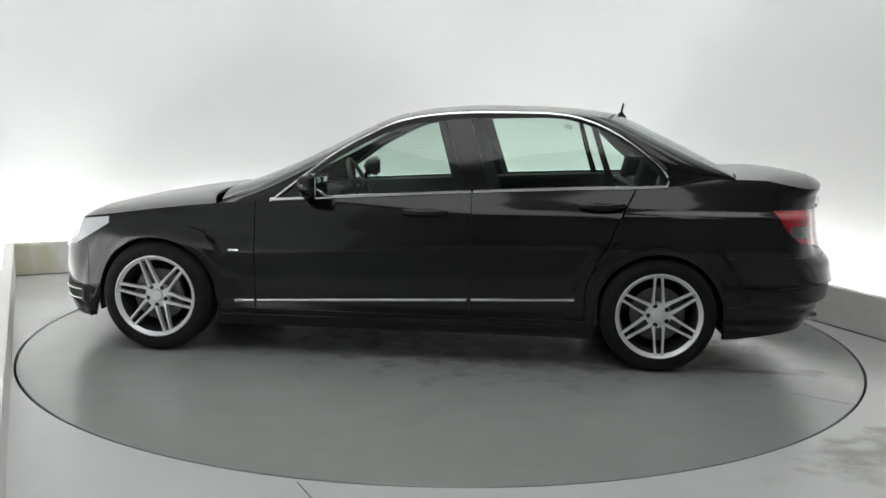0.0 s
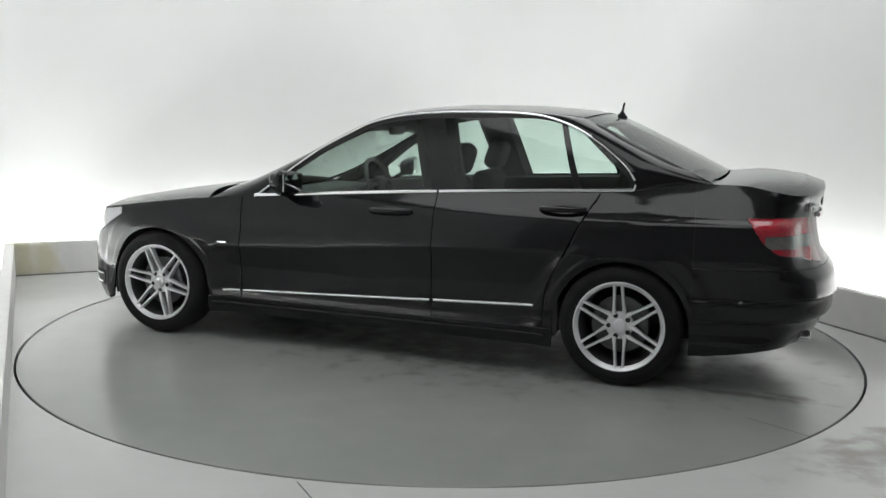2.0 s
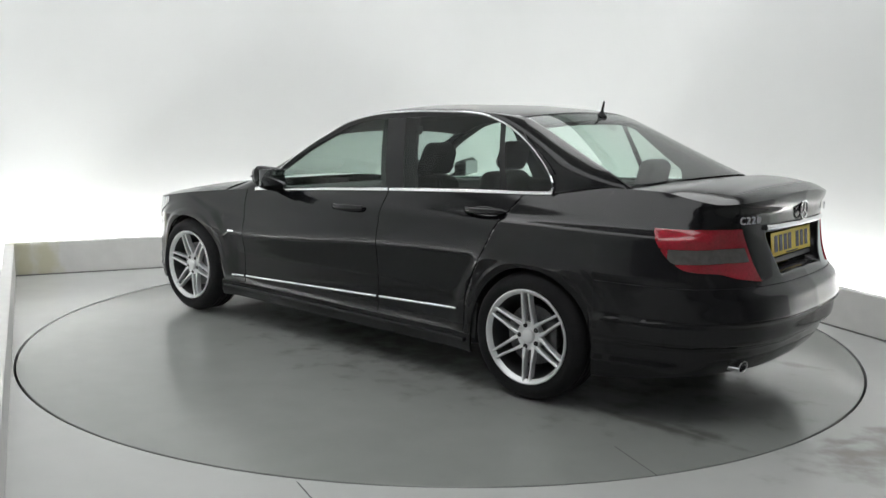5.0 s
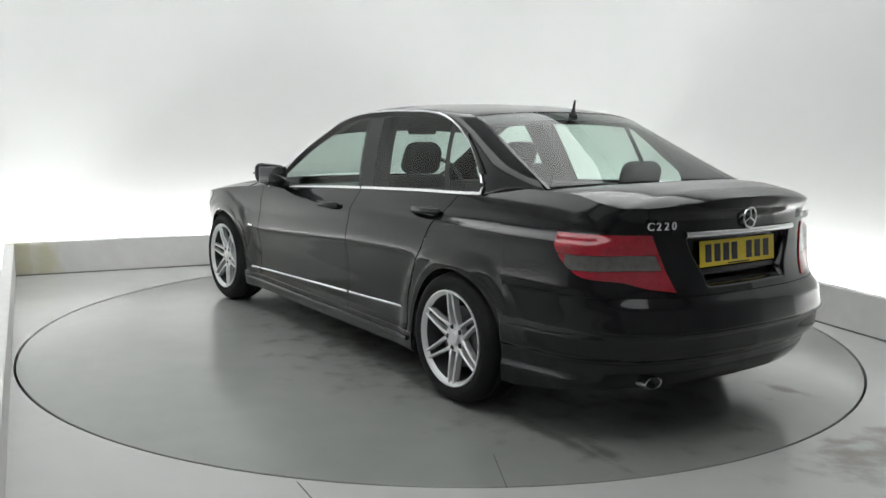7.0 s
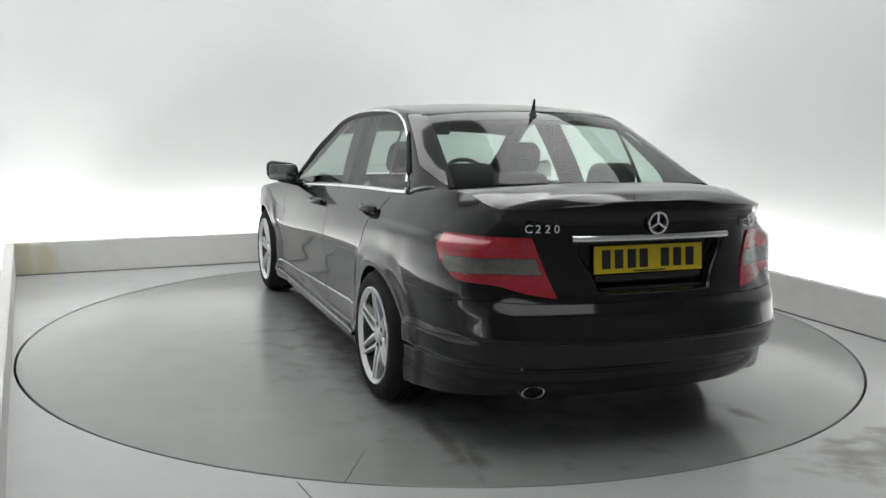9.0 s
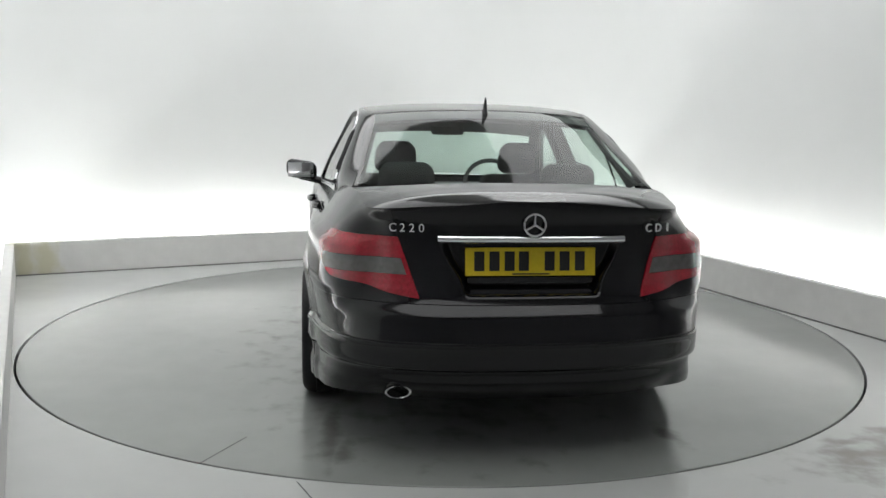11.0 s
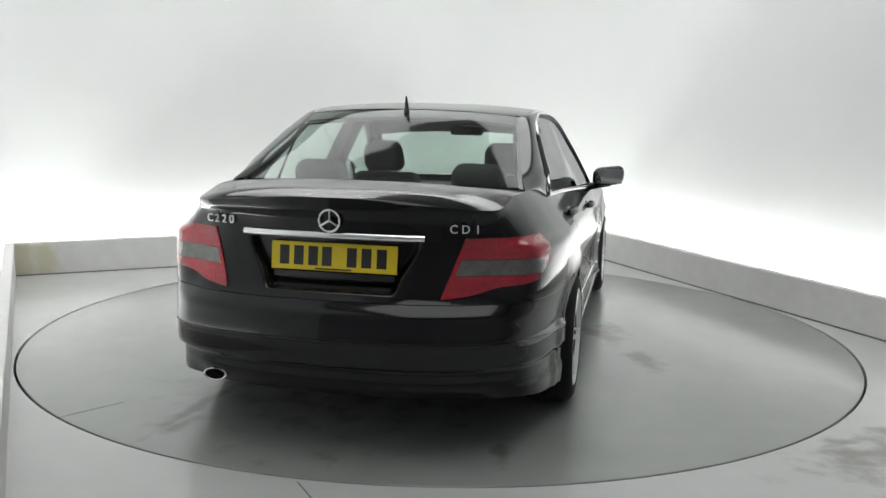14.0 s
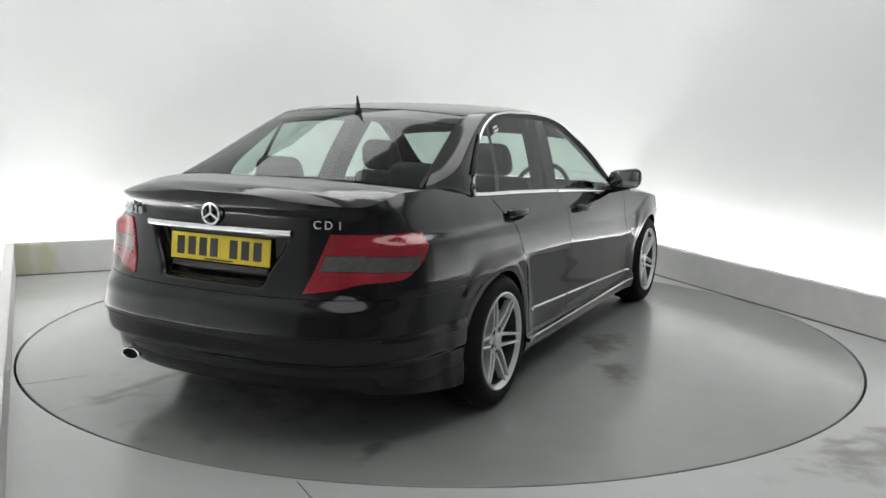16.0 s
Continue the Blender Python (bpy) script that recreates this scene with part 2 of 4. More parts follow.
def curve_fn(xs, ys):
    """A smooth cubic through (xs, ys), xs rising."""
    xs, ys = np.array(xs, float), np.array(ys, float)
    h, d = np.diff(xs), np.diff(ys) / np.diff(xs)
    m = np.empty_like(ys)
    m[0], m[-1] = d[0], d[-1]
    for i in range(1, len(xs) - 1):
        m[i] = 0 if d[i - 1] * d[i] <= 0 else 3 * (h[i - 1] + h[i]) / ((2 * h[i] + h[i - 1]) / d[i - 1] + (h[i] + 2 * h[i - 1]) / d[i])

    def fn(x):
        x = min(max(x, xs[0]), xs[-1])
        i = min(int(np.searchsorted(xs, x, "right")) - 1, len(xs) - 2)
        t = (x - xs[i]) / h[i]
        return float(ys[i] * (1 + 2 * t) * (1 - t) ** 2 + m[i] * h[i] * t * (1 - t) ** 2 + ys[i + 1] * t * t * (3 - 2 * t) + m[i + 1] * h[i] * t * t * (t - 1))
    return fn


def smooth01(a, b, x):
    t = min(max((x - a) / (b - a), 0.0), 1.0)
    return t * t * (3 - 2 * t)


def lerp(a, b, t):
    return a + (b - a) * t


# ---------------------------------------------------------------- the studio
KERB_H = 0.262
V_CUT = -2.7
L0, L1, CORNER, R1 = Vector((0.20, -6.25)), Vector((-3.405, 1.434)), Vector((1.167, 3.68)), Vector((4.358, -4.05))


def offset_poly(pts, d):
    out = []
    for i in range(len(pts)):
        a, b, c = pts[i - 1], pts[i], pts[(i + 1) % len(pts)]
        d1, d2 = (b - a).normalized(), (c - b).normalized()
        n1, n2 = Vector((-d1.y, d1.x)), Vector((-d2.y, d2.x))
        k = (n1 + n2).normalized()
        out.append(b + k * (d / max(k.dot(n1), 0.2)))
    return out


def rounded(pts, r, n=14):
    out = []
    for i in range(len(pts)):
        a, b, c = pts[i - 1], pts[i], pts[(i + 1) % len(pts)]
        d1, d2 = (a - b).normalized(), (c - b).normalized()
        half = math.acos(max(-1, min(1, d1.dot(d2)))) / 2
        k = r / math.tan(half)
        ctr = b + (d1 + d2).normalized() * (r / math.sin(half))
        p, q = b + d1 * k, b + d2 * k
        a0, a1 = math.atan2(*(p - ctr).yx), math.atan2(*(q - ctr).yx)
        da = (a1 - a0 + math.pi) % (2 * math.pi) - math.pi
        out += [ctr + Vector((math.cos(a0 + da * j / n), math.sin(a0 + da * j / n))) * r for j in range(n + 1)]
    return out


def build_studio():
    stain_patches(M_KERB, KERB_MIX, [(-3.36, 1.45, 0.10, 0.10, 0), (-3.2, 1.53, 0.12, 0.05, 26)], (0.55, 0.52, 0.30), 0.6)
    stain_patches(M_FLOOR, FLOOR_MIX, [(1.72, -1.93, 0.16, 0.06, 20), (2.05, -1.8, 0.30, 0.10, 20), (1.9, -2.05, 0.55, 0.22, 24)], (0.20, 0.178, 0.15), 0.65)
    room = [L0, L1, CORNER, R1]                      # clockwise, so +d goes outward
    H = 4.0
    wall_line = rounded(offset_poly(room, 0.46), 0.9)
    outer = rounded(offset_poly(room, 0.62), 1.06)
    def cut(line):
        """The backdrop's run and the front's run of a closed line, parted where the lit cove ends."""
        depth = lambda p: -0.4258 * p.x + 0.9048 * p.y
        def meet(p, q):
            return p.lerp(q, (V_CUT - depth(p)) / (depth(q) - depth(p)))
        left, right = meet(line[14], line[15]), meet(line[44], line[45])
        return [left] + line[15:45] + [right], [right] + line[45:60] + line[0:15] + [left]

    # front wall is added out of view; its grey darkens the car's reflections
    for k, (nm, mt, lab) in enumerate((("wall_backdrop", M_WALL, "smooth white studio backdrop wall with rounded corners"), ("wall_front", M_DARKWALL, "plain grey wall closing the studio out of view"))):
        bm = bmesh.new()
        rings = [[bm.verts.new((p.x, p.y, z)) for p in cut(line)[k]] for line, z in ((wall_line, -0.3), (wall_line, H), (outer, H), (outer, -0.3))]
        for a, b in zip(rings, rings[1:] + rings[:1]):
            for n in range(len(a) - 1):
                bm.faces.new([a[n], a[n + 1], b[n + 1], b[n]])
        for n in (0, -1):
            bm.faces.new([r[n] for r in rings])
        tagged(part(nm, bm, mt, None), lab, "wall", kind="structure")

    bm = bmesh.new()
    a = bmesh.ops.create_grid(bm, x_segments=2, y_segments=2, size=0.5, matrix=Matrix.Translation((0.3, -1.2, H + 0.06)) @ Matrix.Diagonal((12, 14, 1, 1)))
    box(bm, (0.3, -1.2, H + 0.12), (12, 14, 0.1))
    tagged(part("ceiling", bm, M_CEIL, None, smooth=False), "plain grey studio ceiling", "ceiling", kind="structure")

    # floor round the turntable
    bm = bmesh.new()
    n = 160
    inner, outr, low = [], [], []
    for k in range(n):
        c, s = math.cos(2 * math.pi * k / n), math.sin(2 * math.pi * k / n)
        inner.append((TABLE_R + 0.0065) * Vector((c, s, 0)))
        low.append(inner[-1] + Vector((0, 0, -0.12)))
        outr.append(Vector((c, s, 0)) * (8.5 / max(abs(c), abs(s))))
    grid(bm, [p + p[:1] for p in (low, inner, outr)])
    weld(bm)
    tagged(part("floor", bm, M_FLOOR, None, angle=20), "worn grey painted studio floor with a soft sheen", "floor", kind="structure")
    bm = bmesh.new()
    box(bm, (-0.42, -2.62, 0.0), (0.004, 0.42, 0.003), 0, 1, pose(0, 0, 0, 0, 0, 28))
    tagged(part("floor_joint", bm, M_JOINT, None, smooth=False), "thin dark joint in the grey floor", "joint", kind="structure")
    bm = bmesh.new()
    bmesh.ops.create_circle(bm, cap_ends=True, segments=64, radius=TABLE_R + 0.3, matrix=Matrix.Translation((0, 0, -0.121)))
    tagged(part("turntable_pit", bm, M_PIT, None), "dark gap under the turntable", "pit", kind="structure")

    # kerbs
    inner_line, back_line = room, offset_poly(room, 0.07)
    for i, (nm, lab) in enumerate((("kerb_left", "low grey painted kerb hiding the cove lights"), ("kerb_back", "low grey painted kerb before the backdrop"), ("kerb_right", "low scuffed grey kerb beside the turntable"))):
        bm = bmesh.new()
        p, q, r, s = inner_line[i], inner_line[i + 1], back_line[i + 1], back_line[i]
        lo = [bm.verts.new((v.x, v.y, -0.002)) for v in (p, q, r, s)]
        hi = [bm.verts.new((v.x, v.y, KERB_H)) for v in (p, q, r, s)]
        bm.faces.new(hi)
        bm.faces.new(lo[::-1])
        for k in range(4):
            bm.faces.new([lo[k], lo[(k + 1) % 4], hi[(k + 1) % 4], hi[k]])
        tops = [e for e in bm.edges if all(abs(v.co.z - KERB_H) < 1e-4 for v in e.verts)]
        bmesh.ops.bevel(bm, geom=tops, offset=0.005, segments=2, affect="EDGES")
        tagged(part(nm, bm, M_KERB, None, angle=50), lab, "kerb", kind="structure")

    # thin dark strips along the foot of the back and right kerbs
    fill = offset_poly(room, -0.012)
    for i, nm in ((1, "kerb_line_back"), (2, "kerb_line_right")):
        bm = bmesh.new()
        p, q, r, s = room[i], room[i + 1], fill[i + 1], fill[i]
        lo = [bm.verts.new((v.x, v.y, -0.002)) for v in (p, q, r, s)]
        hi = [bm.verts.new((v.x, v.y, z)) for v, z in ((p, 0.008), (q, 0.008), (r, 0.002), (s, 0.002))]
        bm.faces.new(hi)
        for k in range(4):
            bm.faces.new([lo[k], lo[(k + 1) % 4], hi[(k + 1) % 4], hi[k]])
        tagged(part(nm, bm, M_JOINT, None, smooth=False), "thin dark strip along the kerb's foot", "joint", kind="structure")

    # tubes in the cove behind the kerbs
    lamp = None
    mid = offset_poly(room, 0.30)
    for i in range(3):
        a, b = mid[i], mid[i + 1]
        d = (b - a)
        count = int(d.length / 1.25)
        for k in range(count):
            c = a + d * ((k + 0.5) / count)
            if -0.4258 * c.x + 0.9048 * c.y < V_CUT:
                continue
            m = pose(c.x, c.y, 0.0, 0, 0, math.degrees(math.atan2(d.y, d.x)))
            if lamp is None:
                lamp = tagged(new("cove_light"), "white fluorescent batten lying in the cove", "light", "cove lights")
                bm = bmesh.new()
                box(bm, (0, 0, 0.02), (1.2, 0.06, 0.04), 0.004)
                part("batten", bm, M_CASE, lamp)
                bm = bmesh.new()
                tube(bm, [(-0.57, 0, 0.062), (0.57, 0, 0.062)], 0.019, 10)
                part("tube", bm, M_TUBE, lamp, "glowing white tube")
                lamp.matrix_basis = m
            else:
                copy_thing(lamp, m)

    # ceiling panels
    first = None
    for i in range(3):
        for j in range(4):
            if i == 1 and j in (1, 2) or (i, j) == (2, 0):
                continue                             # none over the turntable's middle and the far front corner
            u, v = -1.68 + 1.68 * i, -3.15 + 1.68 * j
            m = pose(0.9048 * u - 0.4258 * v, 0.4258 * u + 0.9048 * v, H, 0, 0, 25.2)
            if first is None:
                first = tagged(new("ceiling_light"), "square white ceiling light panel", "ceiling light", "ceiling lights")
                bm = bmesh.new()
                for sx, sy, lx, ly in ((0, 0.81, 1.66, 0.04), (0, -0.81, 1.66, 0.04), (0.81, 0, 0.04, 1.58), (-0.81, 0, 0.04, 1.58)):
                    box(bm, (sx, sy, -0.03), (lx, ly, 0.07))
                part("frame", bm, M_CASE, first)
                bm = bmesh.new()
                box(bm, (0, 0, -0.075), (1.672, 1.672, 0.02))
                part("diffuser", bm, M_PANEL, first, "glowing white diffuser", smooth=False)
                first.matrix_basis = m
            else:
                copy_thing(first, m)


def build_turntable():
    table = tagged(new("turntable"), "flush round grey turntable with tyre marks and scuffs", "turntable")
    base = grain(M_TABLE, 5, (0.266, 0.277, 0.266), (0.290, 0.301, 0.289), 3, 0.02, 0.8, (0.16, 0.22))
    # last spot darkens the deck's colour broadly where the car stands
    stain_patches(M_TABLE, base, [(-1.84, 0.72, 0.42, 0.05, -3), (-2.08, 0.68, 0.16, 0.05, -8), (-2.0, -0.72, 0.16, 0.06, 4), (0.15, -1.03, 0.30, 0.14, 12),
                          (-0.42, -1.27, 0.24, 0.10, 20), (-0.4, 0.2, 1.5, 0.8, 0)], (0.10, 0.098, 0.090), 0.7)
    bm = bmesh.new()
    n = 160
    r = TABLE_R - 0.0065
    lathe(bm, [(0.001, -0.1), (r, -0.1), (r, -0.003), (r - 0.003, 0.0), (r * 0.6, 0.0), (0.001, 0.0)], n, "z")
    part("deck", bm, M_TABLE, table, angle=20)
    bm = bmesh.new()
    box(bm, (-1.995, 1.152, 0.0), (0.31, 0.004, 0.002), 0, 1, pose(0, 0, 0, 0, 0, 150))
    part("plate_joint", bm, M_JOINT, table, "thin dark joint in the deck", smooth=False)
    return table


# ---------------------------------------------------------------- the car
# car axes: x forward, y to its left, z up; axles at x = +-1.38
PLAN = [(2.128, 0, 0.655), (2.115, 0.28, 0.66), (2.062, 0.520, 0.68), (1.985, 0.682, 0.702), (1.86, 0.793, 0.733), (1.63, 0.858, 0.765),
        (1.38, 0.873, 0.800), (1.0, 0.870, 0.840), (0.727, 0.868, 0.860), (0.3, 0.872, 0.888), (-0.3, 0.876, 0.925), (-0.9, 0.879, 0.957),
        (-1.41, 0.880, 0.981), (-1.7, 0.868, 1.026), (-1.95, 0.836, 1.024), (-2.13, 0.780, 0.998), (-2.25, 0.705, 0.983), (-2.33, 0.60, 0.986), (-2.385, 0.45, 0.997),
        (-2.42, 0.25, 1.007), (-2.43, 0, 1.012)]


def make_plan():
    P = np.array(PLAN)
    s = np.concatenate([[0], np.cumsum(np.hypot(*np.diff(P[:, :2], axis=0).T))])
    fx, fy, fz = (curve_fn(s, P[:, i]) for i in range(3))
    S = np.linspace(0, s[-1], 1500)
    X = np.array([fx(a) for a in S])
    Y = np.array([fy(a) for a in S])
    Z = np.array([fz(a) for a in S])
    dx, dy = np.gradient(X, S), np.gradient(Y, S)
    k = np.ones(41) / 41
    pad = lambda v, sign: np.convolve(np.concatenate([sign * v[20:0:-1], v, sign * v[-2:-22:-1]]), k, "valid")
    dx, dy = pad(dx, -1), pad(dy, 1)
    ln = np.hypot(dx, dy)
    return S, X, Y, Z, -dy / ln * -1, dx / ln * -1


_S, _X, _Y, _Z, _NX, _NY = make_plan()
S_END = float(_S[-1])


def s_of_x(x):
    return float(np.interp(-x, -_X, _S))


def s_rear_y(y):
    k = len(_S) * 3 // 4
    return float(np.interp(-y, -_Y[k:], _S[k:]))


OFF_SIDE = curve_fn([0.15, 0.20, 0.26, 0.30, 0.45, 0.57, 0.622, 0.635, 0.66, 0.70, 0.75, 0.794, 0.805, 0.818, 0.834, 0.846, 0.857, 0.92, 0.98, 1.05],
                    [0.04, 0.024, 0.020, 0.026, 0.025, 0.012, 0.0025, 0.0, 0.001, 0.0045, 0.0095, 0.0145, 0.0205, 0.0225, 0.029, 0.040, 0.052, 0.098, 0.141, 0.20])
# height along the car of its widest line and of the crease under the handles
WIDEST = curve_fn([-2.43, -1.6, -1.0, -0.4, 0.0, 0.45, 0.85, 1.15, 1.4, 2.2], [0.650, 0.662, 0.665, 0.648, 0.622, 0.590, 0.572, 0.605, 0.650, 0.650])
CREASE = curve_fn([-2.43, -1.65, -1.1, -0.6, 0.0, 0.45, 0.85, 1.15, 1.4, 2.2], [0.838, 0.832, 0.800, 0.765, 0.722, 0.683, 0.655, 0.700, 0.780, 0.80])


def side_level(x, z):
    """Height on the standard side section that answers to height z at x along the car."""
    return float(np.interp(z, [0.15, 0.30, WIDEST(x), CREASE(x), 0.857, 1.1], [0.15, 0.30, 0.635, 0.80, 0.857, 1.1]))
OFF_REAR = curve_fn([0.18, 0.24, 0.30, 0.365, 0.380, 0.462, 0.484, 0.54, 0.580, 0.60, 0.622, 0.66, 0.76, 0.86, 0.93, 0.975, 1.02],
                    [0.20, 0.12, 0.078, 0.056, 0.024, 0.013, 0.0, 0.011, 0.019, 0.034, 0.055, 0.080, 0.108, 0.118, 0.116, 0.100, 0.096])
OFF_FRONT = curve_fn([0.15, 0.22, 0.30, 0.45, 0.55, 0.62, 0.70, 0.8],
                     [0.05, 0.02, 0.004, 0.0, 0.012, 0.045, 0.10, 0.2])


def arch_gap(x, z):
    return min(math.hypot(x - ax, z - 0.30) - r for ax, r in ((1.38, 0.343), (-1.38, 0.337)))


def skin(s, z, out=0.0):
    """A point of the car's outer skin (left side): s along its plan from nose to tail, z up."""
    x, y = np.interp(s, _S, _X), np.interp(s, _S, _Y)
    nx, ny = np.interp(s, _S, _NX), np.interp(s, _S, _NY)
    wr, wf = smooth01(0.25, 0.85, -nx), smooth01(0.25, 0.85, nx)
    o = OFF_SIDE(side_level(x, z)) * (1 - wr - wf) + OFF_REAR(z) * wr + OFF_FRONT(z) * wf
    # lower bumper ledge runs forward to the wheel
    if x < -1.7 and wr < 1:
        led = 0.015 * smooth01(0.476, 0.456, z) - 0.022 * smooth01(0.378, 0.350, z)
        o -= led * smooth01(-1.66, -1.76, x) * (1 - wr)
    # flared lips round the wheels
    if ny > 0.5 and z < 0.75:
        g = arch_gap(x, z)
        o -= (0.013 * smooth01(0.150, 0.100, g) + 0.005 * smooth01(0.055, 0.030, g)) * smooth01(0.745, 0.645, z)
    # recess for the plate
    if wr > 0.5:
        hw = lerp(0.262, 0.36, smooth01(0.66, 0.86, z))
        o = lerp(o, 0.163, smooth01(hw + 0.022, hw - 0.012, y) * smooth01(0.652, 0.690, z) * smooth01(0.872, 0.856, z))
    o -= out
    return Vector((x - nx * o, y - ny * o, z))


def z_arch(x, base):
    z = base
    for ax, r in ((1.38, 0.345), (-1.38, 0.339)):
        d = abs(x - ax)
        if d < r:
            z = max(z, 0.30 + math.sqrt(r * r - d * d))
    return z


def z_top(s):
    return float(np.interp(s, _S, _Z))


def patch(bm, sa, sb, za, zb, nu, nv, out=0.0, side=1, us=None, mi=0):
    """A patch of skin; sa, sb: functions of v; za, zb: functions of s."""
    rows = []
    for i in range(nu + 1):
        u = us[i] if us else i / nu
        row = []
        for j in range(nv + 1):
            v = j / nv
            s = lerp(sa(v), sb(v), u)
            p = skin(s, lerp(za(s), zb(s), v), out)
            row.append((p.x, p.y * side, p.z))
        rows.append(row)
    grid(bm, rows, mi)
    return bm


def solid(ob, t=0.012):
    """Give a sheet its thickness, inwards, with crisp rims."""
    bm = bmesh.new()
    bm.from_mesh(ob.data)
    bm.normal_update()
    ctr = Vector((-0.1, 0, 0.7))
    sign = 1 if sum(v.normal.dot(v.co - ctr) for v in bm.verts) > 0 else -1
    if sign < 0:
        bmesh.ops.reverse_faces(bm, faces=bm.faces[:])
        bm.normal_update()
    faces, rim = bm.faces[:], [e for e in bm.edges if e.is_boundary]
    inner = {v: bm.verts.new(v.co - v.normal * t) for v in bm.verts[:]}
    for f in faces:
        bm.faces.new([inner[v] for v in reversed(f.verts)]).material_index = f.material_index
    for e in rim:
        a, b = e.verts
        lp = e.link_loops[0]
        if lp.vert is a:
            a, b = b, a
        bm.faces.new([a, b, inner[b], inner[a]])
    bm.to_mesh(ob.data)
    bm.free()
    ob.data.shade_smooth()
    ob.data.set_sharp_from_angle(angle=radians(40))
    return ob


GAP = 0.0025
RAIL = [(1.03, 0.745, 0.850), (0.85, 0.728, 0.918), (0.697, 0.708, 0.990), (0.536, 0.687, 1.072), (0.376, 0.662, 1.160), (0.219, 0.637, 1.246), (0.063, 0.614, 1.313),
        (-0.123, 0.597, 1.352), (-0.43, 0.586, 1.377), (-0.70, 0.584, 1.378), (-0.9, 0.586, 1.367), (-1.0, 0.590, 1.356), (-1.08, 0.594, 1.342), (-1.2, 0.603, 1.296),
        (-1.35, 0.621, 1.226), (-1.5, 0.640, 1.156), (-1.65, 0.655, 1.088), (-1.78, 0.672, 1.031)]
DLO = [(0.736, 0.815, 0.856), (0.523, 0.751, 1.024), (0.375, 0.706, 1.134), (0.224, 0.672, 1.220), (0.071, 0.645, 1.294), (-0.084, 0.630, 1.331), (-0.24, 0.622, 1.349),
       (-0.457, 0.617, 1.359), (-0.704, 0.617, 1.360), (-0.858, 0.621, 1.351), (-1.011, 0.634, 1.314), (-1.163, 0.662, 1.242), (-1.312, 0.702, 1.138),
       (-1.386, 0.730, 1.067), (-1.412, 0.743, 1.010), (-1.405, 0.744, 0.984)]


class Path:
    """A smooth curve through points, by its arc length from 0 to 1."""

    def __init__(self, pts):
        P = np.array(pts)
        s = np.concatenate([[0], np.cumsum(np.sqrt((np.diff(P, axis=0) ** 2).sum(1)))])
        self.fn = [curve_fn(s / s[-1], P[:, i]) for i in range(3)]
        self.t, self.x = s / s[-1], P[:, 0]

    def __call__(self, t):
        return Vector([f(t) for f in self.fn])

    def at_x(self, x):
        return float(np.interp(-x, -self.x, self.t))


ROOF_IN = curve_fn([-1.78, -1.5, -1.1, -0.4, 0.1, 0.6, 1.03], [0.0, 0.022, 0.042, 0.042, 0.036, 0.015, 0.0])
RAIL = [(x, y - ROOF_IN(x), z) for x, y, z in RAIL]
DLO = [(x, y - 0.28 * ROOF_IN(x) * smooth01(1.0, 1.3, z), z) for x, y, z in DLO]
RAIL_P, DLO_P = Path(RAIL), Path(DLO)
X_HEAD, X_REAR, X_BASE = 0.18, -1.10, -1.775
BULGE = curve_fn([0, 0.32, 0.45, 0.62, 0.70, 0.76, 1.0], [0.075, 0.035, 0.01, 0.0, -0.040, -0.070, -0.065])
CROWN = curve_fn([0, 0.32, 0.45, 0.60, 0.70, 0.80, 0.90, 1.0], [0.050, 0.030, 0.028, 0.026, 0.026, 0.032, 0.030, 0.016])


def top_point(t, q, lift=0.0):
    """Windscreen, roof and rear window in one sheet: t along the rail, q across from -1 to 1."""
    p = RAIL_P(t)
    k = 1 - abs(q) ** 2.4
    return Vector((p.x + BULGE(t) * k, p.y * q, p.z + CROWN(t) * k + lift))


def belt(x):
    s = s_of_x(x)
    p = skin(s, z_top(s))
    return p


def glass_point(x, f):
    """Side glass between the belt (f = 0) and the frame's arc (f = 1)."""
    d = DLO_P(DLO_P.at_x(x))
    b = belt(x)
    b = Vector((x, b.y - 0.012, b.z))
    d = Vector((x, d.y - 0.012, d.z))
    p = b.lerp(d, f)
    p.y += 0.012 * math.sin(math.pi * f) * min(1, (d.z - b.z) / 0.3)
    return p


def deck_point(s, q, crown, bulge, power=5.0):
    p = skin(s, z_top(s))
    k = 1 - abs(q) ** power
    return Vector((p.x + bulge * k, p.y * q, p.z + crown * k))


def both(fn):
    for side in (1, -1):
        fn(side)


def text_part(name, body, size, depth, m, material, parent, label=""):
    cu = bpy.data.curves.new(name, "FONT")
    cu.space_character = 1.15
    cu.body, cu.size, cu.extrude, cu.align_x, cu.align_y = body, size, depth, "CENTER", "CENTER"
    ob = new("tmp_text", cu)
    me = bpy.data.meshes.new_from_object(ob.evaluated_get(bpy.context.evaluated_depsgraph_get()))
    bpy.data.objects.remove(ob)
    me.materials.clear()
    me.materials.append(material)
    o = new(name, me)
    o.parent, o.matrix_basis = parent, m
    if label:
        tagged(o, label)
    return o


